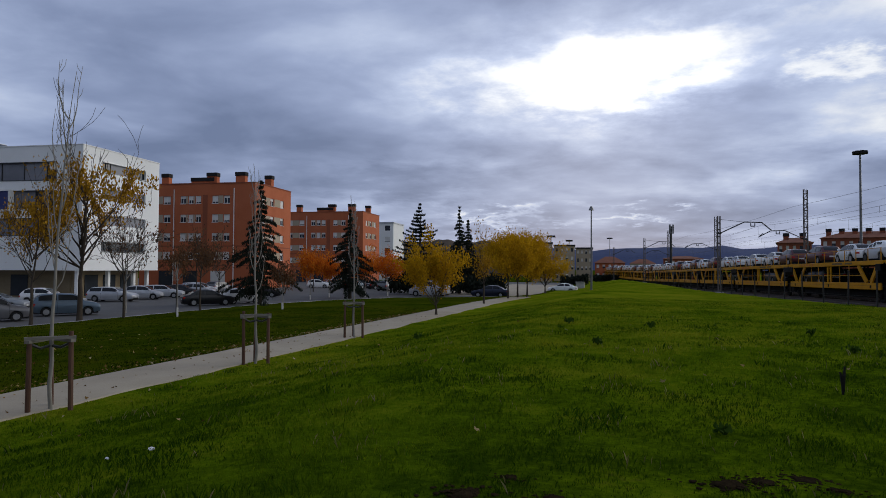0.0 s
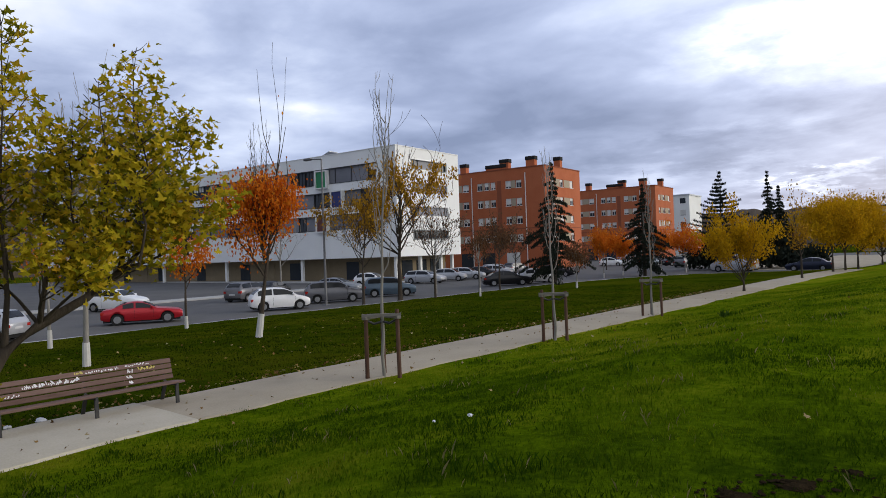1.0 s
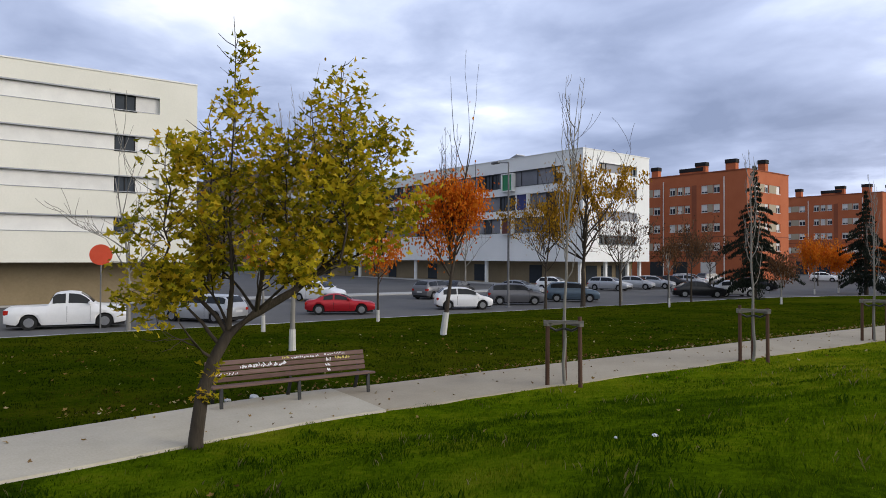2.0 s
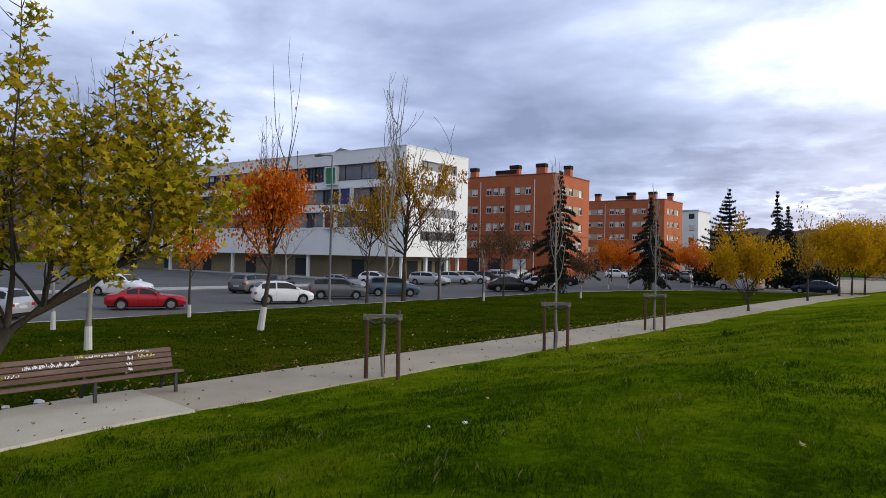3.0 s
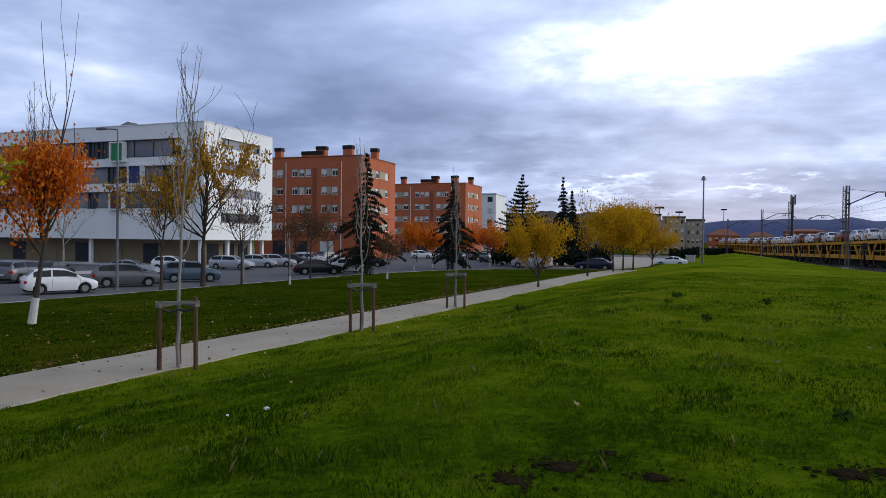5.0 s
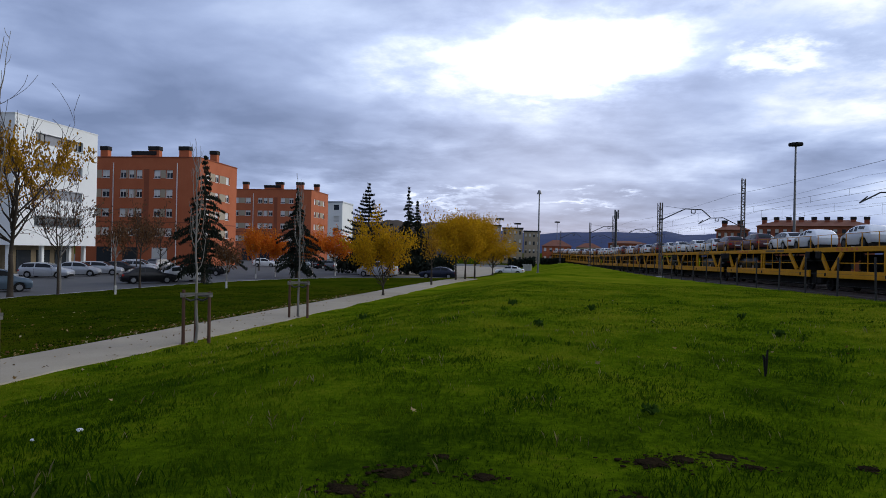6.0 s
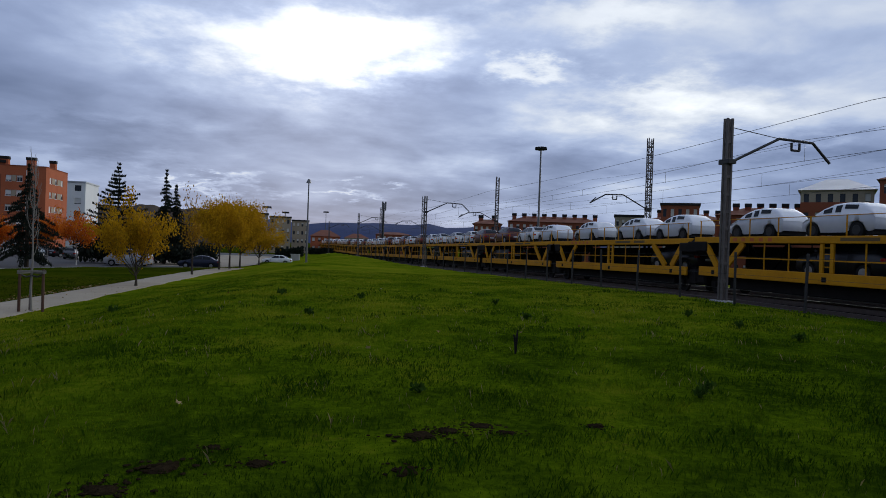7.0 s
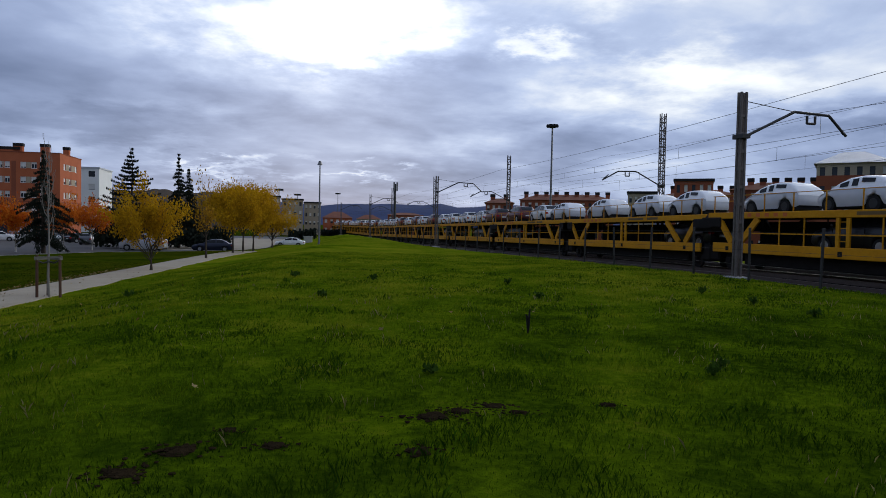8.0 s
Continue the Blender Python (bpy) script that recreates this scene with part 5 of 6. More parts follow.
def tree(name, m, label, seed, height, trunk_h, r, crown_r, leaf_mat=None, leaf_n=0, leaf_size=0.1, bark=M_BARK, depth=2, split=4, up=0.12, lime=0.0, lean=(0, 0), group="", crown_top=None, spread=0.7, first=6, star=False, base_k=0.0, category="tree", scatter=0.18, twig=0.004, whips=0, whip_r=0.3, clump=1.0):
    rng = random.Random(seed)
    t = thing(name, m, label, category, group)
    V, F, tips = [], [], []
    top = Vector((lean[0], lean[1], trunk_h))
    pts = [Vector((0, 0, -0.15)), Vector((0, 0, 0.05))] + [top * k + Vector((rng.gauss(0, 0.02), rng.gauss(0, 0.02), 0)) * trunk_h * 0.3 for k in (0.35, 0.7, 1.0)]
    tube(V, F, pts, [r * 1.35, r * 1.1, r * 0.95, r * 0.85, r * 0.7], 9)
    crown_h = height - trunk_h
    # leader
    limb(V, F, rng, top, (lean[0] * 0.2, lean[1] * 0.2, 1), crown_h * 0.85, r * 0.66, depth - 1, 0.25, 0.10, split, tips, 6, twig, spread)
    for k in range(first):
        a = 2 * math.pi * (k + rng.uniform(-0.3, 0.3)) / first
        h = rng.uniform(base_k, 0.55)
        p = top + Vector((0, 0, crown_h * h * 0.6)) if h > 0 else top * (1 + h)
        reach = crown_r * rng.uniform(0.8, 1.15) * (1 - 0.35 * max(0, h))
        d = Vector((math.cos(a), math.sin(a), rng.uniform(0.5, 1.1)))
        limb(V, F, rng, p, d, reach * 1.15, r * 0.42, depth - 1, up, 0.13, split, tips, 5, twig, spread)
    # long bare whips that stand out of the crown's top
    for k in range(whips):
        a = rng.uniform(0, 2 * math.pi)
        p = top + Vector((0, 0, crown_h * rng.uniform(0.1, 0.35)))
        e = Vector((lean[0] + math.cos(a) * whip_r * rng.uniform(0.3, 1.3), lean[1] + math.sin(a) * whip_r * rng.uniform(0.3, 1.3), height * rng.uniform(0.86, 1.0)))
        n = 9
        bow = Vector((rng.gauss(0, 0.12), rng.gauss(0, 0.12), 0))
        pts = [p.lerp(e, i / n) + bow * math.sin(math.pi * i / n) + Vector((rng.gauss(0, 0.015), rng.gauss(0, 0.015), 0)) for i in range(n + 1)]
        w = max(twig, 0.006)
        tube(V, F, pts, [max(w, r * 0.28 * (1 - i / n)) for i in range(n + 1)], 5)
        for i in range(14):
            q = rng.uniform(0.35, 0.97)
            o = p.lerp(e, q) + bow * math.sin(math.pi * q)
            b_ = rng.uniform(0, 2 * math.pi)
            ln = rng.uniform(0.2, 0.6) * (1.15 - q) * height / 8 + 0.12
            f = o + Vector((math.cos(b_) * ln * 0.45, math.sin(b_) * ln * 0.45, ln))
            tube(V, F, [o, o.lerp(f, 0.5) + Vector((math.cos(b_), math.sin(b_), 0)) * ln * 0.07, f], [w, w * 0.85, w * 0.6], 4)
    part("trunk", (V, F), bark, t, smooth=True)
    if lime:
        bm = rod(bmesh.new(), (0, 0, 0), top * (lime / trunk_h), r * 1.38, r * 1.2, 9)
        part("limewash", bm, M_LIME, t, "white limewashed foot of the trunk")
    if leaf_mat and tips:
        pl = []
        if clump < 1.0:                 # leaves are left only in clumps
            tips = [q for q in tips if noise.noise(q[0] * 1.9 + Vector((seed, 0, 0))) > 0.4 - 0.9 * clump]
        for i in range(leaf_n):
            p, d = rng.choice(tips)
            if crown_top and p.z > crown_top:
                if rng.random() < 0.999:
                    continue
            pl.append(p + Vector((rng.gauss(0, scatter), rng.gauss(0, scatter), rng.gauss(0, scatter))))
        leaves("crown", pl, leaf_size, leaf_mat, t, rng, star)
    return t


def maple():
    """Low leaning maple beside the path: bent trunk, long limbs, star leaves, two peaks."""
    rng = random.Random(5)
    x, y = -10.41, 2.52
    t = thing("maple_tree", pose(x, y, gz(x, y)) @ Matrix.Scale(1.3, 4), "leaning maple with yellow-green star-shaped leaves beside the path", "tree")
    V, F, tips = [], [], []
    trunk = [Vector(p) for p in ((0, 0, -0.2), (0, 0.0, 0.1), (0.02, 0.06, 0.6), (0.05, 0.18, 1.0), (0.09, 0.33, 1.28), (0.2, 0.62, 1.52), (0.33, 1.05, 1.78), (0.45, 1.35, 2.05), (0.52, 1.45, 2.7))]
    tube(V, F, trunk, [0.10, 0.082, 0.074, 0.07, 0.064, 0.055, 0.045, 0.035, 0.022], 10)
    starts = [((0.09, 0.33, 1.28), (-0.25, -0.45, 0.9), 1.7, 0.035), ((0.09, 0.33, 1.28), (0.1, -0.05, 1), 1.9, 0.04), ((0.07, 0.25, 1.15), (-0.1, -0.75, 0.7), 1.2, 0.028),
              ((0.2, 0.62, 1.52), (0.1, 0.1, 1), 1.6, 0.035), ((0.33, 1.05, 1.78), (-0.1, 0.25, 1), 1.6, 0.032), ((0.45, 1.35, 2.05), (0.15, 0.9, 0.75), 1.2, 0.026), ((0.45, 1.35, 2.05), (0.2, 0.9, 0.2), 1.0, 0.024),
              ((0.33, 1.05, 1.78), (-0.6, 0.3, 0.6), 1.2, 0.025), ((0.2, 0.62, 1.52), (0.7, 0.0, 0.6), 1.1, 0.025), ((0.09, 0.33, 1.28), (-0.7, 0.1, 0.6), 1.2, 0.025), ((0.33, 1.05, 1.78), (0.6, 0.5, 0.4), 1.0, 0.022),
              ((0.05, 0.18, 1.0), (0.1, -0.85, 0.55), 1.0, 0.022), ((0.2, 0.62, 1.52), (-0.5, -0.3, 0.7), 1.2, 0.024), ((0.2, 0.62, 1.52), (0.5, 0.4, 0.8), 1.2, 0.024)]
    for p, d, ln, r in starts:
        limb(V, F, rng, p, d, ln * 0.72, r, 2, 0.04, 0.10, 3, tips, 6, 0.003, 0.8)
    # leaders of the two peaks and the shoulders, with short side twigs
    for p, ln in (((0.12, 0.38, 2.0), 2.95), ((0.5, 1.55, 2.4), 2.1), ((0.0, -0.35, 1.9), 1.6), ((0.3, 0.95, 1.9), 1.75), ((0.6, 2.05, 2.2), 1.6), ((0.2, 0.1, 1.9), 2.1), ((0.45, 1.2, 2.1), 2.0), ((-0.3, 0.4, 1.9), 1.7), ((0.9, 1.4, 2.1), 1.7)):
        p = Vector(p)
        stem = [p + Vector((rng.gauss(0, 0.03), rng.gauss(0, 0.03), ln * k / 8)) for k in range(9)]
        tube(V, F, stem, [0.017 * (1 - 0.1 * k) for k in range(9)], 5)
        for k in range(26):
            q = rng.uniform(0.15, 1.0)
            a = rng.uniform(0, 2 * math.pi)
            o = p + Vector((0, 0, ln * q))
            reach = (0.52 * (1 - q) + 0.14) * rng.uniform(0.7, 1.2)
            e = o + Vector((math.cos(a) * reach, math.sin(a) * reach, reach * 0.6))
            tube(V, F, [o, o.lerp(e, 0.5) + Vector((0, 0, -0.02)), e], [0.006, 0.005, 0.003], 4)
            tips += [(e, e - o), (o.lerp(e, 0.6), e - o)]
    part("trunk", (V, F), M_BARK, t, smooth=True)
    tips = rng.sample(tips, int(len(tips) * 0.5))
    # the crown's outline along its length: two peaks and a saddle
    crest = [(-1.0, 2.9), (-0.75, 3.5), (-0.4, 3.6), (-0.05, 3.6), (0.2, 4.1), (0.36, 5.05), (0.5, 4.85), (0.68, 4.0), (0.95, 3.4), (1.15, 4.1), (1.45, 4.6), (1.75, 4.6), (2.0, 4.0), (2.5, 3.6), (2.75, 2.8)]
    hem = [(-1.0, 1.9), (-0.7, 1.45), (-0.2, 1.5), (0.3, 1.75), (1.0, 1.75), (1.6, 1.7), (2.2, 1.75), (2.7, 2.2)]
    pl = []
    while len(pl) < 8600:
        p, d = rng.choice(tips)
        q = p + Vector((rng.gauss(0, 0.10), rng.gauss(0, 0.10), rng.gauss(-0.05, 0.10)))
        if -1.0 < q.y < 2.75 and lerp_table(hem, q.y) + rng.gauss(0, 0.12) < q.z < lerp_table(crest, q.y) - abs(rng.gauss(0, 0.12)):
            pl.append(q)
    for i in range(45):
        pl.append(Vector((rng.gauss(0.05, 0.07), rng.gauss(0.1, 0.09), rng.uniform(0.5, 0.98))))
    leaves("crown", pl, 0.108, L_MAPLE, t, rng, star=True, droop=1.0)


maple()


def sapling(x, y, height, seed, stake_turn, tip):
    rng = random.Random(seed)
    s = thing("young_tree", on_ground(x, y), "tall bare young tree tied between wooden stakes", "tree", "staked young trees")
    V, F = [], []
    lean = Vector((*tip, 0))
    n = 14
    stem = [Vector((0, 0, -0.15))] + [lean * (k / n) ** 2 + Vector((rng.gauss(0, 0.012), rng.gauss(0, 0.012), height * k / n)) for k in range(n + 1)]
    tube(V, F, stem, [0.05] + [max(0.006, 0.043 * (1 - k / n) ** 0.8) for k in range(n + 1)], 7)
    part("trunk", (V, F), M_PALEBARK, s, smooth=True)
    for i in range(13):                 # slim side shoots that bend upward
        V, F = [], []
        q = 0.36 + 0.50 * i / 12 + rng.uniform(-0.02, 0.02)
        j = min(n - 1, int(q * n))
        o = stem[j + 1].lerp(stem[j + 2 if j + 2 <= n else n], q * n - j)
        a = i * 2.4 + rng.uniform(-0.5, 0.5)
        ln = height * rng.uniform(0.13, 0.24) * (1.25 - 0.6 * q)
        out = Vector((math.cos(a), math.sin(a), 0))
        pts = [o + out * ln * f + Vector((0, 0, ln * z)) for f, z in ((0, 0), (0.11, 0.17), (0.17, 0.42), (0.20, 0.75), (0.20 + rng.uniform(-0.05, 0.08), 1.15))]
        tube(V, F, pts, [0.014, 0.012, 0.009, 0.007, 0.004], 5)
        for k in range(5):
            p = pts[1].lerp(pts[4], rng.uniform(0.05, 0.9))
            b_ = rng.uniform(0, 2 * math.pi)
            e = p + Vector((math.cos(b_) * 0.10, math.sin(b_) * 0.10, rng.uniform(0.14, 0.34)))
            tube(V, F, [p, p.lerp(e, 0.5) + Vector((math.cos(b_), math.sin(b_), 0)) * 0.025, e], [0.005, 0.0045, 0.003], 4)
        part("branch", (V, F), M_PALEBARK, s, smooth=True)
    g = thing("tree_stakes", on_ground(x, y, stake_turn), "three weathered wooden stakes with cross rails round a young tree", "tree stakes", "tree stakes")
    rng = random.Random(seed + 50)
    corners = [(-0.345, -0.2), (0.345, -0.2), (0.0, 0.4)]
    for cx, cy in corners:
        part("stake", rod(bmesh.new(), (cx + rng.gauss(0, 0.012), cy, -0.2), (cx, cy, 1.47 + rng.uniform(-0.02, 0.07)), 0.05, 0.045, 9), M_STAKE, g)
    for (a, b_), z in (((0, 1), 1.42), ((1, 2), 1.36), ((2, 0), 1.36)):
        p, q = Vector((*corners[a], z)), Vector((*corners[b_], z))
        d = (q - p).normalized() * 0.09
        part("cross_rail", beam(bmesh.new(), p - d, q + d, 0.10, 0.06), M_RAILWOOD, g)
    V, F = [], []
    for cx, cy in corners:
        tube(V, F, [Vector((cx, cy, 1.32)), Vector((cx * 0.5, cy * 0.5, 1.22)), Vector((0, 0, 1.26))], [0.03, 0.03, 0.03], 5)
    part("tie_strap", (V, F), M_IRON, g, "dark rubber tie")
    return s


sapling(-11.03, 10.57, 6.7, 21, 45, (0.22, 0.24))
sapling(-10.75, 17.47, 5.85, 22, 32, (-0.10, -0.04))
sapling(-11.0, 25.11, 5.4, 23, 24, (0.05, 0.0))

tree("red_maple", on_ground(-22.23, 14.89), "orange-red maple with limewashed trunk and bare top twigs", 31, 8.4, 1.95, 0.10, 1.9, L_ORANGE, 10500, 0.12, up=0.28, lime=0.9, crown_top=5.75, spread=0.62, split=5, group="verge trees", depth=2, first=12, scatter=0.33, twig=0.006, whips=9, whip_r=0.4, lean=(0.16, 0.2))
tree("bare_tree", on_ground(-20.85, 8.09), "thin bare tree with limewashed trunk on the verge", 32, 8.6, 2.6, 0.085, 1.3, L_GOLD, 160, 0.12, bark=M_PALEBARK, up=0.3, lime=0.7, spread=0.45, group="verge trees", depth=2, whips=5, whip_r=0.5)
tree("bare_tree", on_ground(-28.6, 9.8), "thin bare tree with limewashed trunk on the verge", 33, 6.6, 2.0, 0.07, 1.2, L_ORANGE, 300, 0.12, bark=M_PALEBARK, up=0.25, lime=0.7, group="verge trees", depth=2)
tree("red_maple", on_ground(-30.6, 16.5), "small orange maple beside the kerb", 34, 5.4, 1.7, 0.065, 1.3, L_ORANGE, 1300, 0.15, up=0.2, lime=0.6, group="verge trees", depth=2)
tree("bare_tree", on_ground(-33.9, 5.3), "bare grey tree beside the kerb", 35, 8.2, 2.4, 0.10, 2.2, twig=0.012, bark=M_PALEBARK, up=0.15, depth=3, split=3, group="verge trees")
tree("golden_tree", pose(-33.9, 34.6, STREET + 0.1), "tall half-bare tree with golden brown leaves beside the kerb", 36, 11.6, 2.6, 0.17, 3.7, L_GOLD, 6500, 0.2, twig=0.012, up=0.16, depth=3, split=3, crown_top=9.6, first=9, scatter=0.22, whips=5, whip_r=1.2, clump=0.5)
tree("golden_tree", pose(*polar(47.5, 46.5), STREET + 0.1), "small half-bare tree with brown leaves beside the kerb", 49, 6.9, 2.2, 0.10, 2.3, L_GOLD, 1500, 0.16, twig=0.010, up=0.16, depth=3, split=4, first=8, scatter=0.25, clump=0.6)
tree("bare_tree", on_ground(-32.2, 36.5), "small bare tree with brown leaves beside the kerb", 37, 6.5, 2.2, 0.08, 2.2, L_BROWN, 400, 0.16, twig=0.013, depth=3, split=4, first=7)
tree("bare_tree", on_ground(-28.8, 37.4), "thin young tree on the verge", 38, 4.0, 1.9, 0.05, 0.5, bark=M_PALEBARK, lime=0.6, depth=2, spread=0.4)
tree("bare_tree", on_ground(-31.1, 40.3), "thin dark tree on the verge", 39, 4.8, 2.1, 0.06, 1.1, L_BROWN, 700, 0.16, depth=2)
tree("bare_tree", on_ground(-32.3, 44.6), "round bare dark tree on the verge", 40, 5.2, 2.2, 0.08, 1.7, L_BROWN, 900, 0.17, twig=0.012, depth=3, split=3)
tree("bare_tree", on_ground(-37.0, 42.1), "bare grey tree in the car park", 47, 6.8, 2.2, 0.08, 2.0, twig=0.012, bark=M_PALEBARK, depth=3, split=3)
tree("bare_tree", pose(-52.0, 37.5, STREET), "bare grey tree before the white block", 48, 7.5, 2.2, 0.1, 2.4, twig=0.012, bark=M_PALEBARK, depth=3, split=3)
for i, (x, y, h, w) in enumerate(((-25.8, 45.6, 3.5, 0.95), (-34.5, 67.0, 4.6, 1.6), (-34.9, 72.5, 4.7, 1.6), (-32.0, 76.5, 4.8, 1.7), (-30.2, 79.5, 4.9, 1.9))):
    tree("red_maple", on_ground(x, y) if x > kerb_x(y) else pose(x, y, STREET), "small orange-red maple with pale trunk" if i else "low brown-orange maple on the verge", 60 + i, h * 0.97, h * 0.33, 0.06, w, L_ORANGE if i else L_BROWN, 3800 if i else 1500, 0.19 if i else 0.14, bark=M_PALEBARK, lime=0.5, up=0.2, group="row of orange trees", depth=2, first=8, scatter=0.3)
for i, (az, d, h) in enumerate(((27.0, 100, 5.0), (24.0, 104, 5.0), (21.0, 108, 5.0), (34.5, 74, 5.5), (36.2, 70, 5.2))):
    tree("bare_tree", pose(*polar(az, d), STREET), "bare brown street tree", 75 + i, h, 1.8, 0.08, 1.8, L_BROWN, 700, 0.2, twig=0.014, depth=3, split=3, group="bare street trees")


def conifer(x, y, z, height, width, seed, label, drooping=True, bare_top=0.0):
    """A dark conifer: straight stem, whorls of drooping boughs carrying flat sprays, thin leader."""
    rng = random.Random(seed)
    t = thing("conifer", pose(x, y, z), label, "conifer", "dark conifers")
    V, F = [], []
    tube(V, F, [Vector((0, 0, -0.2)), Vector((0, 0, height * 0.5)), Vector((0.05, 0, height * 0.85)), Vector((rng.gauss(0, 0.15), rng.gauss(0, 0.1), height))], [0.22, 0.13, 0.05, 0.015], 8)
    pl = []
    z0 = height * 0.09
    levels = 24
    for i in range(levels):
        k = i / (levels - 1)
        h = z0 + (height * 0.97 - z0) * k
        reach = width * min(1.0, 1.25 * (1 - k) ** 1.25) * rng.uniform(0.8, 1.15) + 0.16
        for b_ in range(rng.randint(4, 6) if k < 0.8 else 4):
            a = rng.uniform(0, 2 * math.pi)
            rr = reach * rng.uniform(0.45, 1.2)
            out = Vector((math.cos(a), math.sin(a), 0))
            side = Vector((-out.y, out.x, 0))
            pts = [Vector((0, 0, h))]
            for s in range(1, 5):
                q = s / 4
                lift_ = (0.16 * q - 0.42 * q * q) if drooping else (-0.20 * q + 0.30 * q * q)
                pts.append(out * rr * q + Vector((0, 0, h + lift_ * rr)))
            tube(V, F, pts, [0.03, 0.024, 0.018, 0.012, 0.006], 4)
            for s in range(int(18 + 74 * rr)):
                q = rng.uniform(0.10, 1.04)
                j = min(3, int(q * 4))
                p = pts[j].lerp(pts[j + 1], min(1.0, q * 4 - j))
                pl.append(p + side * rng.gauss(0, 0.05 + 0.13 * rr * (1.1 - q)) + Vector((0, 0, rng.gauss(-0.05, 0.05))))
    part("trunk", (V, F), M_BARK, t)
    leaves("foliage", pl, 0.26, L_CEDAR, t, rng, droop=0.1, aspect=0.42)
    return t


conifer(-33.0, 54.3, STREET + 0.1, 11.4, 3.5, 81, "dark drooping cedar beside the kerb")
conifer(-31.4, 70.6, STREET, 10.2, 3.1, 82, "dark drooping cedar at the street bend")
conifer(*polar(18.1, 95), STREET, 12.8, 6.2, 83, "tall dark spruce behind the van", False)
conifer(*polar(14.75, 93), STREET, 12.2, 2.7, 84, "tall narrow spruce with sparse top")
conifer(*polar(14.0, 95), STREET, 10.4, 2.2, 85, "narrow dark conifer beside the spruce")

tree("yellow_tree", on_ground(-11.65, 38.85), "low multi-stemmed tree with yellow leaves beside the path", 91, 4.0, 0.35, 0.08, 1.95, L_YELLOW, 8500, 0.125, up=0.16, spread=0.7, first=9, depth=2, scatter=0.16)
tree("yellow_tree", on_ground(-11.8, 52.6), "thin half-bare tree with yellow leaves beside the path", 92, 5.4, 1.5, 0.08, 1.05, L_GOLD, 620, 0.16, up=0.3, spread=0.45, depth=2)
for i, (az, d, h, w) in enumerate(((10.6, 66, 5.5, 2.2), (9.8, 70, 6.0, 2.4), (9.0, 73, 5.9, 2.2))):
    x, y = polar(az, d)
    tree("yellow_tree", on_ground(x, y), "bright yellow round-crowned tree beside the path", 93 + i, h * 1.0, 1.3, 0.10, w * 1.25, L_YELLOW, 17000, 0.16, crown_top=h * 1.06, up=0.14, group="yellow trees", depth=2, first=11, split=5, scatter=0.4)
x, y = polar(7.5, 92)
tree("yellow_tree", on_ground(x, y), "dense yellow bush-like tree at the path's end", 97, 4.9, 0.6, 0.12, 2.8, L_YELLOW, 9000, 0.2, crown_top=4.0, up=0.1, depth=2, first=12, split=5, scatter=0.35)

# dark hedge and shrubs behind the bend
for i, (az0, az1, d, h) in enumerate(((20.6, 10.8, 91, 2.6), (6.2, 4.0, 150, 2.4), (19.5, 13.0, 150, 6.5), (3.5, 1.5, 190, 2.2))):
    rng = random.Random(300 + i)
    hx, hy = polar((az0 + az1) / 2, d)
    hd = thing("hedge", pose(hx, hy, -1.3), "dark evergreen hedge beyond the street" if h < 3 else "bare brown woodland trees beyond the street", "hedge", kind="stuff" if h > 3 else "")
    pl = []
    for k in range(4200):
        px, py = polar(rng.uniform(az1, az0), d + rng.gauss(0, 1.0))
        top = h * (0.75 + 0.45 * noise.noise((px * 0.25, py * 0.25, i)))
        pl.append((px - hx, py - hy, rng.uniform(0, 1) ** 0.6 * top))
    leaves("foliage", pl, 0.5 if h < 3 else 0.9, L_CEDAR if h < 3 else L_BROWN, hd, rng)


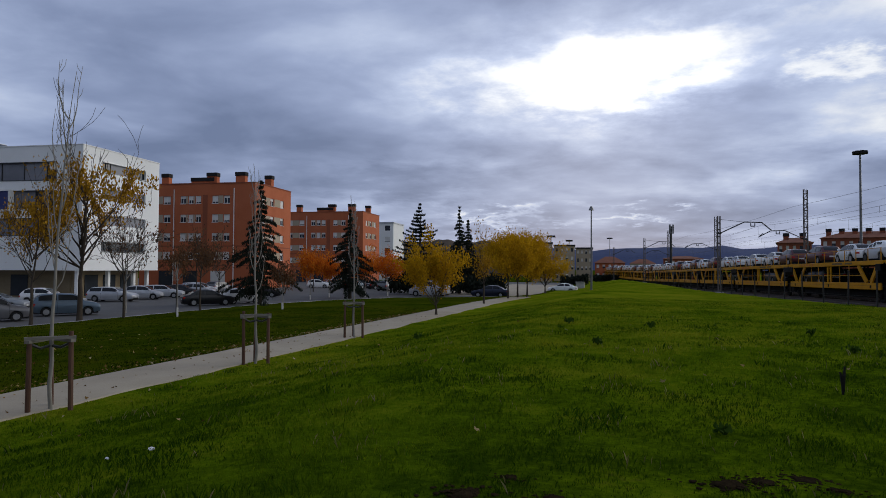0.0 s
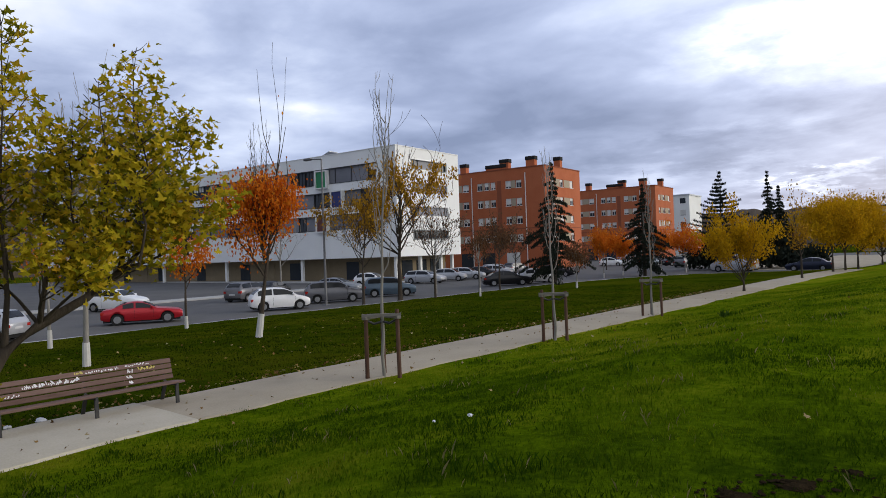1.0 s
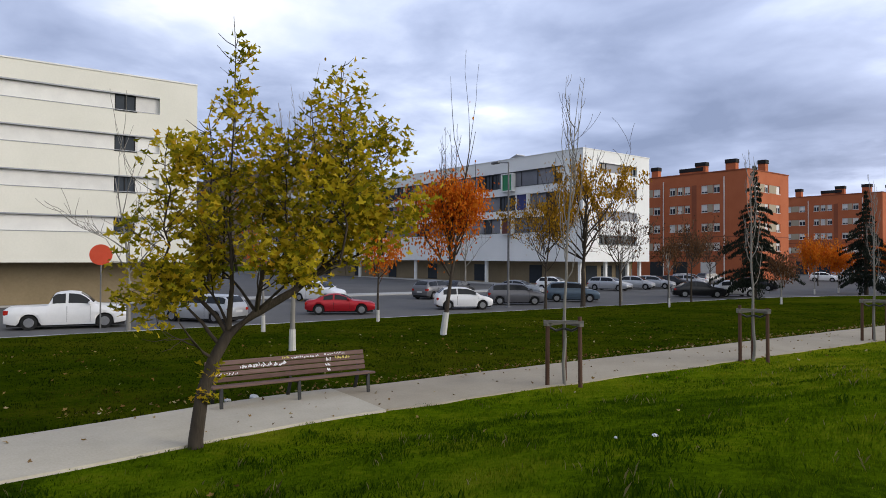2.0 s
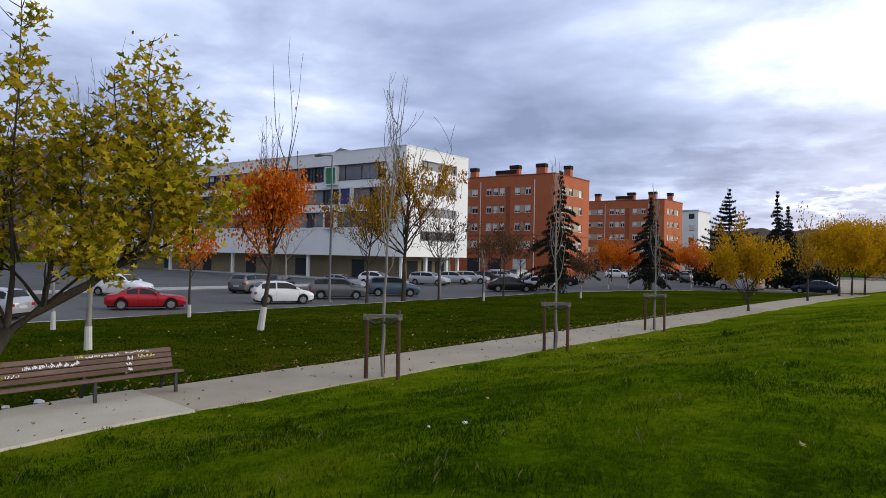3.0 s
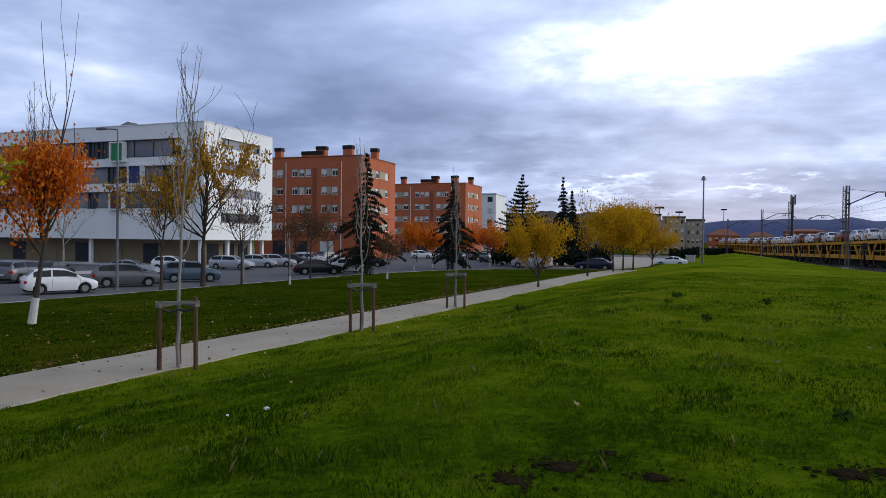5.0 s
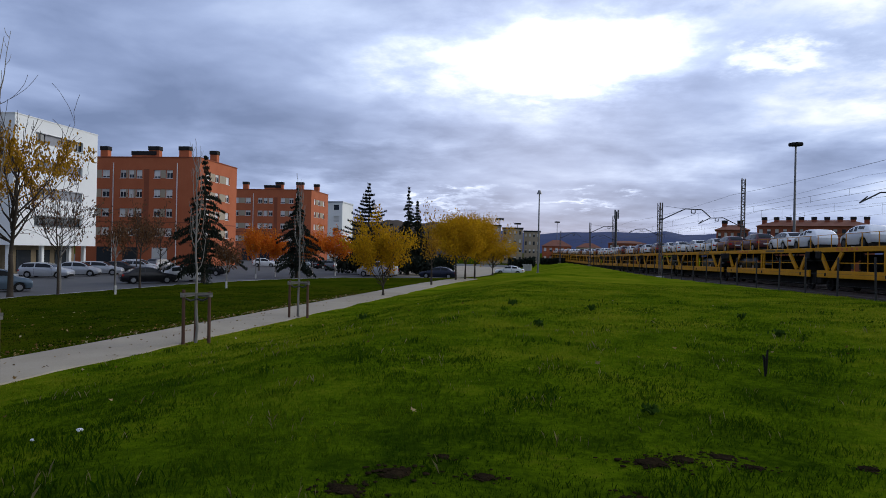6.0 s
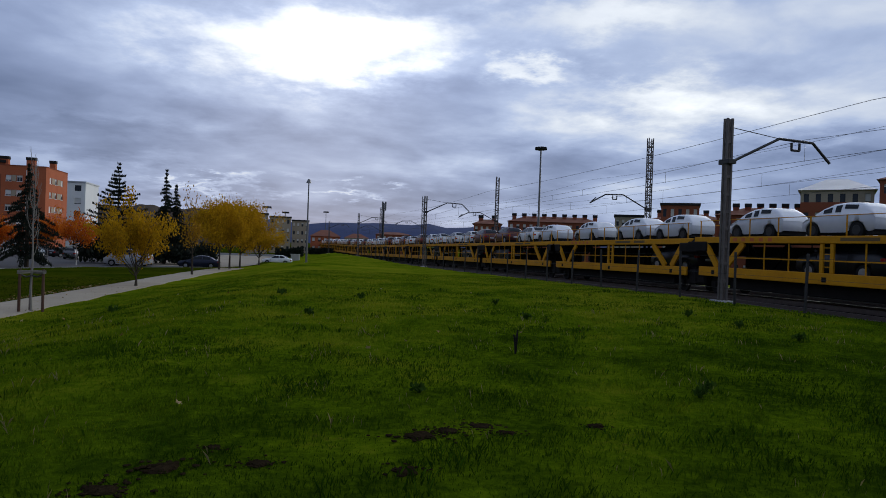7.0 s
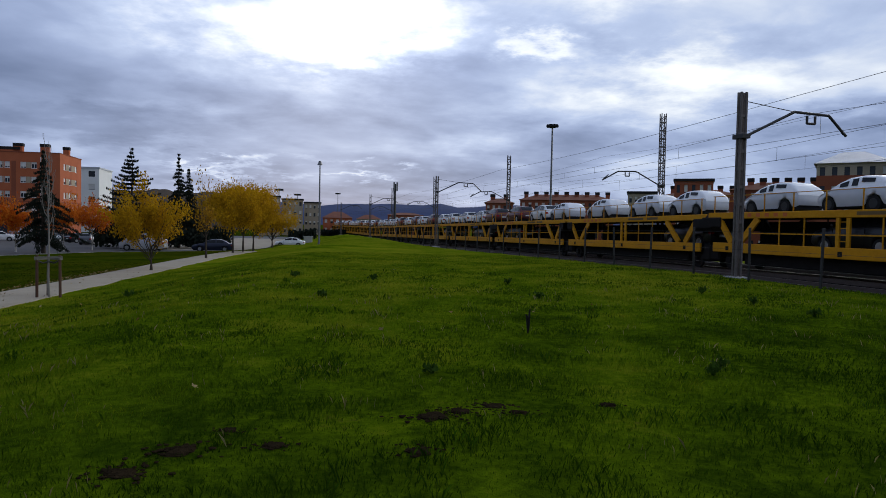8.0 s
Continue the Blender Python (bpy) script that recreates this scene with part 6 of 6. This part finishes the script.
# ---- bench ----
def bench():
    b = thing("park_bench", pose(-12.83, 5.0, LOW + 0.04), "brown slatted wooden park bench with graffiti beside the path", "bench")
    y0, y1 = -1.66, 1.66
    for i, x in enumerate((0.24, 0.13, 0.02, -0.09)):
        part("seat_slat", boxes([(x - 0.048, x + 0.048, y0, y1, 0.37 - 0.012 * i, 0.41 - 0.012 * i)], 0.008), M_SLAT, b)
    tilt = Matrix.Translation((-0.18, 0, 0.39)) @ Matrix.Rotation(radians(-17), 4, "Y")
    for i in range(4):
        bm = box(bmesh.new(), -0.018, 0.018, y0, y1, 0.02 + i * 0.105, 0.108 + i * 0.105, 0.008, tilt)
        part("back_slat", bm, M_SLAT, b)
    for y in (-1.5, 0.0, 1.5):
        bm = bmesh.new()
        beam(bm, (0.28, y, -0.04), (0.25, y, 0.37), 0.06, 0.04)
        beam(bm, (-0.38, y, -0.08), (-0.18, y, 0.37), 0.06, 0.04)
        beam(bm, (0.29, y, 0.36), (-0.2, y, 0.32), 0.04, 0.05)
        beam(bm, (-0.20, y, 0.33), (-0.335, y, 0.80), 0.04, 0.02)
        part("leg_frame", bm, M_IRON, b, "dark iron leg frame")
    rng = random.Random(7)

    def mark(ya, yb, row, mat, h=0.05, dz=0.0):
        y = ya
        k = part("graffiti", box(bmesh.new(), 0.019, 0.0215, y, y + 0.01, 0.05 + row * 0.105, 0.06 + row * 0.105, 0, tilt), mat, b, "painted scrawl")
        bm = bmesh.new()
        while y < yb:
            w = rng.uniform(0.012, 0.026)
            z = 0.045 + row * 0.105 + rng.uniform(-0.012, 0.012) + dz
            turn = tilt @ Matrix.Translation((0, y, z)) @ Matrix.Rotation(rng.uniform(-0.9, 0.9), 4, "X")
            box(bm, 0.019, 0.0215, 0, w, 0, h * rng.uniform(0.5, 1.1), 0, turn)
            y += w + rng.uniform(0.0, 0.022)
        bm.to_mesh(k.data)
        bm.free()
        k["kind"] = "stuff"
    mark(-1.0, -0.06, 2, M_GRAFFITI, 0.07)
    mark(-1.5, -1.04, 1, M_GRAFFITI, 0.03)
    mark(0.03, 0.62, 3, M_GRAFFITI, 0.035)
    mark(0.75, 1.2, 3, M_GRAFFITI, 0.03, 0.02)
    mark(-0.15, 0.0, 3, M_GRAFFITI2, 0.05)
    mark(1.0, 1.32, 2, M_GRAFFITI2, 0.06, 0.02)
    for row in (0, 1, 2):
        mark(0.78, 0.88, row, M_GRAFFITI, 0.07)


bench()
for x, y, s, lab in ((-13.35, 4.36, 0.085, "crumpled white and orange litter under the bench"), (-13.35, 3.84, 0.065, "crumpled white paper under the bench"), (-4.90, 5.98, 0.032, "crumpled white paper on the grass"), (-5.25, 5.75, 0.022, "crumpled white paper on the grass")):
    bm = bmesh.new()
    bmesh.ops.create_icosphere(bm, subdivisions=2, radius=s)
    for v in bm.verts:
        v.co *= 1 + 0.5 * noise.noise(v.co * 30)
        v.co.z *= 0.6
    ob = part("litter", bm, M_LITTER)
    ob.matrix_basis = pose(x, y, gz(x, y) + s * 0.5)
    tagged(ob, lab, "litter", "litter")


# ---- grass and small growth ----
def blades(name, n, x0, x1, y0, y1, h0, h1, w, seed, label, pick, material):
    rng = np.random.default_rng(seed)
    xs, ys_ = rng.uniform(x0, x1, n), rng.uniform(y0, y1, n)
    ok = pick(xs, ys_, rng.uniform(0, 1, n))
    xs, ys_ = xs[ok], ys_[ok]
    n = len(xs)
    zs = np.array([lumpy(a, b_) for a, b_ in zip(xs, ys_)])
    tuft = np.array([noise.noise((a * 1.6, b_ * 1.6, 2.0)) + 0.6 * noise.noise((a * 5.0, b_ * 5.0, 7.0)) for a, b_ in zip(xs, ys_)])
    h = rng.uniform(h0, h1, n) * np.clip(0.9 + 0.9 * tuft, 0.35, 2.0)
    a = rng.uniform(0, 2 * np.pi, n)
    dist = np.hypot(xs, ys_)
    ww = w * np.clip(dist / 6.0, 0.8, 4.0) * rng.uniform(0.6, 1.3, n)
    lean = h * rng.uniform(0.15, 0.8, n)
    la = rng.uniform(0, 2 * np.pi, n)
    co = np.empty((n, 4, 3))
    co[:, 0] = np.stack([xs - np.cos(a) * ww, ys_ - np.sin(a) * ww, zs - 0.01], -1)
    co[:, 1] = np.stack([xs + np.cos(a) * ww, ys_ + np.sin(a) * ww, zs - 0.01], -1)
    mx, my = xs + np.cos(la) * lean * 0.35, ys_ + np.sin(la) * lean * 0.35
    co[:, 2] = np.stack([mx + np.cos(a) * ww * 0.7, my + np.sin(a) * ww * 0.7, zs + h * 0.6], -1)
    co[:, 3] = np.stack([xs + np.cos(la) * lean, ys_ + np.sin(la) * lean, zs + h], -1)
    me = bpy.data.meshes.new(name)
    me.vertices.add(n * 4)
    me.vertices.foreach_set("co", co.ravel())
    idx = (np.arange(n)[:, None] * 4 + np.array([0, 1, 2, 3])).ravel()
    me.loops.add(n * 4)
    me.loops.foreach_set("vertex_index", idx.astype(np.int32))
    me.polygons.add(n)
    me.polygons.foreach_set("loop_start", (np.arange(n) * 4).astype(np.int32))
    me.update(calc_edges=True)
    # turf catches the light like the ground it grows on: its normals lean to the sky
    nrm = np.stack([np.cos(la) * 0.35, np.sin(la) * 0.35, np.ones(n)], -1)
    nrm /= np.linalg.norm(nrm, axis=1)[:, None]
    me.polygons.foreach_set("use_smooth", np.ones(n, dtype=bool))
    me.normals_split_custom_set_from_vertices(np.repeat(nrm, 4, axis=0).tolist())
    me.materials.append(material)
    return tagged(new(name, me), label, "grass", kind="stuff")


SOIL = ((0.67, 5.59, 0.22), (1.23, 5.95, 0.16), (-1.23, 4.82, 0.2), (1.4, 5.7, 0.12), (0.9, 5.75, 0.14), (-0.6, 4.9, 0.12), (-1.5, 4.4, 0.18), (-1.0, 5.3, 0.1), (2.3, 5.9, 0.1), (0.45, 4.7, 0.15))


def bare(x, y, u):
    """False where the earth lies open: few blades stand there."""
    ok = np.ones(len(x), dtype=bool)
    for sx, sy, r in SOIL:
        ok &= ((x - sx) ** 2 + ((y - sy) / 0.65) ** 2 > (0.75 * r) ** 2) | (u < 0.25)
    return ok


def lush(x, y, u):
    """Scattered clumps of longer, darker grass."""
    d = np.hypot(x, y)
    k = np.array([noise.noise((a * 0.8, b_ * 0.8, 21.0)) + 0.5 * noise.noise((a * 3.1, b_ * 3.1, 5.0)) for a, b_ in zip(x, y)])
    return (k > 0.40) & (x > bend(y) - 10.6) & (d > 3.4) & (u < np.clip(8.0 / d, 0.0, 1.0)) & (y > -0.4 * np.abs(x)) & bare(x, y, u)


def straw(x, y, u):
    d = np.hypot(x, y)
    k = np.array([noise.noise((a * 1.1, b_ * 1.1, 33.0)) for a, b_ in zip(x, y)])
    return (k > 0.22) & (x > bend(y) - 10.6) & (d > 3.4) & (y > -0.4 * np.abs(x))


def near_lawn(x, y, u):
    d = np.hypot(x, y)
    return (x > bend(y) - 10.95 + 0.12 * np.sin(y * 1.7) + 0.1 * np.sin(y * 5.3)) & (d > 3.4) & (u < np.clip(7.0 / d, 0.0, 1.0) ** 1.3) & (y > -0.55 * np.abs(x)) & bare(x, y, u)


def verge(x, y, u):
    d = np.hypot(x, y)
    return (x < bend(y) - 13.22 + 0.08 * np.sin(y * 2.1)) & (u < np.clip(14.0 / d, 0.0, 1.0) ** 1.3) & (x > -32.5)


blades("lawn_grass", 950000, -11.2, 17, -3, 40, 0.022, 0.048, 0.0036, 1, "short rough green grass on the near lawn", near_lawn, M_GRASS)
blades("lush_grass", 150000, -10.6, 15, -2, 26, 0.05, 0.085, 0.0042, 5, "darker clumps of longer grass in the lawn", lush, M_LUSH)
blades("dry_grass", 9000, -10.6, 12, -2, 18, 0.05, 0.11, 0.0022, 6, "thin pale dry stalks in the lawn", straw, M_STRAW)
blades("verge_grass", 200000, -32.5, -12.2, -4, 48, 0.02, 0.042, 0.0045, 2, "short dark green grass on the verge", verge, M_VERGE)

rng = random.Random(77)
pl = []
while len(pl) < 380:
    x, y = rng.uniform(-26, 6), rng.uniform(0, 26)
    if rng.random() < (1.0 if x < -9.5 else 0.12) and math.hypot(x, y) > 3.5:
        pl.append((x, y, gz(x, y) + (0.05 if -13.2 < x < -10.9 else rng.uniform(0.04, 0.09))))
for i in range(900):
    y = rng.uniform(1, 40)
    x = -13.3 - abs(rng.gauss(0, 0.35)) if i % 9 else rng.uniform(-13.2, -10.9)
    pl.append((x, y, gz(x, y) + (0.05 if x > -13.3 else rng.uniform(0.03, 0.08))))
ob = leaves("fallen_leaves", pl, 0.09, L_FALLEN, None, rng, star=True, droop=-1.4)
tagged(ob, "scattered pale fallen leaves on grass and path", "fallen leaves", kind="stuff")


def weed(x, y, seed, h, label, dark=False):
    rng = random.Random(seed)
    w = thing("weed", pose(x, y, gz(x, y)), label, "weed", "weeds on the lawn")
    V, F = [], []
    for i in range(9 if not dark else 3):
        a = rng.uniform(0, 2 * math.pi)
        r = h * (0.9 if not dark else 0.12)
        pts = [Vector((0, 0, 0)), Vector((math.cos(a) * r * 0.5, math.sin(a) * r * 0.5, h * 0.7)), Vector((math.cos(a) * r, math.sin(a) * r, h * rng.uniform(0.6, 1.1)))]
        tube(V, F, pts, [0.012 if not dark else 0.02, 0.01 if not dark else 0.022, 0.003 if not dark else 0.012], 4)
    part("stalk_tuft", (V, F), M_GRIMESHADE if dark else L_WEED, w)["kind"] = "stuff"
    if not dark:
        leaves("leaf_rosette", [(rng.gauss(0, h * 0.5), rng.gauss(0, h * 0.5), rng.uniform(0.02, h)) for k in range(40)], h * 0.7, L_WEED, w, rng)["kind"] = "stuff"


weed(2.59, 10.11, 1, 0.36, "dark dead dock stalks standing in the lawn", True)
for i in range(12):
    rr, aa = random.Random(500 + i).uniform(5, 26), random.Random(600 + i).uniform(-40, 22)
    weed(*polar(aa, rr), 700 + i, 0.06 + 0.0035 * rr, "dark green broadleaf weed in the lawn")
for i, (x, y, s) in enumerate(SOIL):
    rng = random.Random(900 + i)
    bm = bmesh.new()
    for k in range(55):         # crumbs and clods, thickest in the middle
        r = s * rng.uniform(0.03, 0.12)
        cx, cy = rng.gauss(0, s * 0.75), rng.gauss(0, s * 0.5)
        made = bmesh.ops.create_icosphere(bm, subdivisions=2, radius=r)
        for v in made["verts"]:
            q = 1 + 0.8 * noise.noise((v.co.x * 25, v.co.y * 25, k + i * 40.0))
            v.co.x, v.co.y, v.co.z = v.co.x * q * 1.15 + cx, v.co.y * q + cy, v.co.z * 0.35 * q + 0.004
    rings = [[bm.verts.new((0, 0, 0.016))]]
    for q in (0.35, 0.7, 1.0):          # a ragged patch of bare earth under them
        ring = []
        for a in range(18):
            b_ = 2 * math.pi * a / 18
            w = s * 0.75 * q * (1 + 0.9 * noise.noise((math.cos(b_) * 1.7, math.sin(b_) * 1.7, i * 3.0)))
            ring.append(bm.verts.new((w * math.cos(b_), 0.65 * w * math.sin(b_), 0.018 * (1 - q) + 0.006 * noise.noise((a * 0.9, q * 5.0, i)) + (0.008 if q < 1 else -0.02))))
        rings.append(ring)
    for a in range(18):
        bm.faces.new((rings[0][0], rings[1][a], rings[1][(a + 1) % 18]))
        for k in (1, 2):
            bm.faces.new((rings[k][a], rings[k + 1][a], rings[k + 1][(a + 1) % 18], rings[k][(a + 1) % 18]))
    ob = part("soil_patch", bm, M_SOIL)
    ob.matrix_basis = pose(x, y, lumpy(x, y) + 0.008)
    tagged(ob, "crumbs of bare dark soil dug up in the lawn", "soil", "soil patches", "stuff")
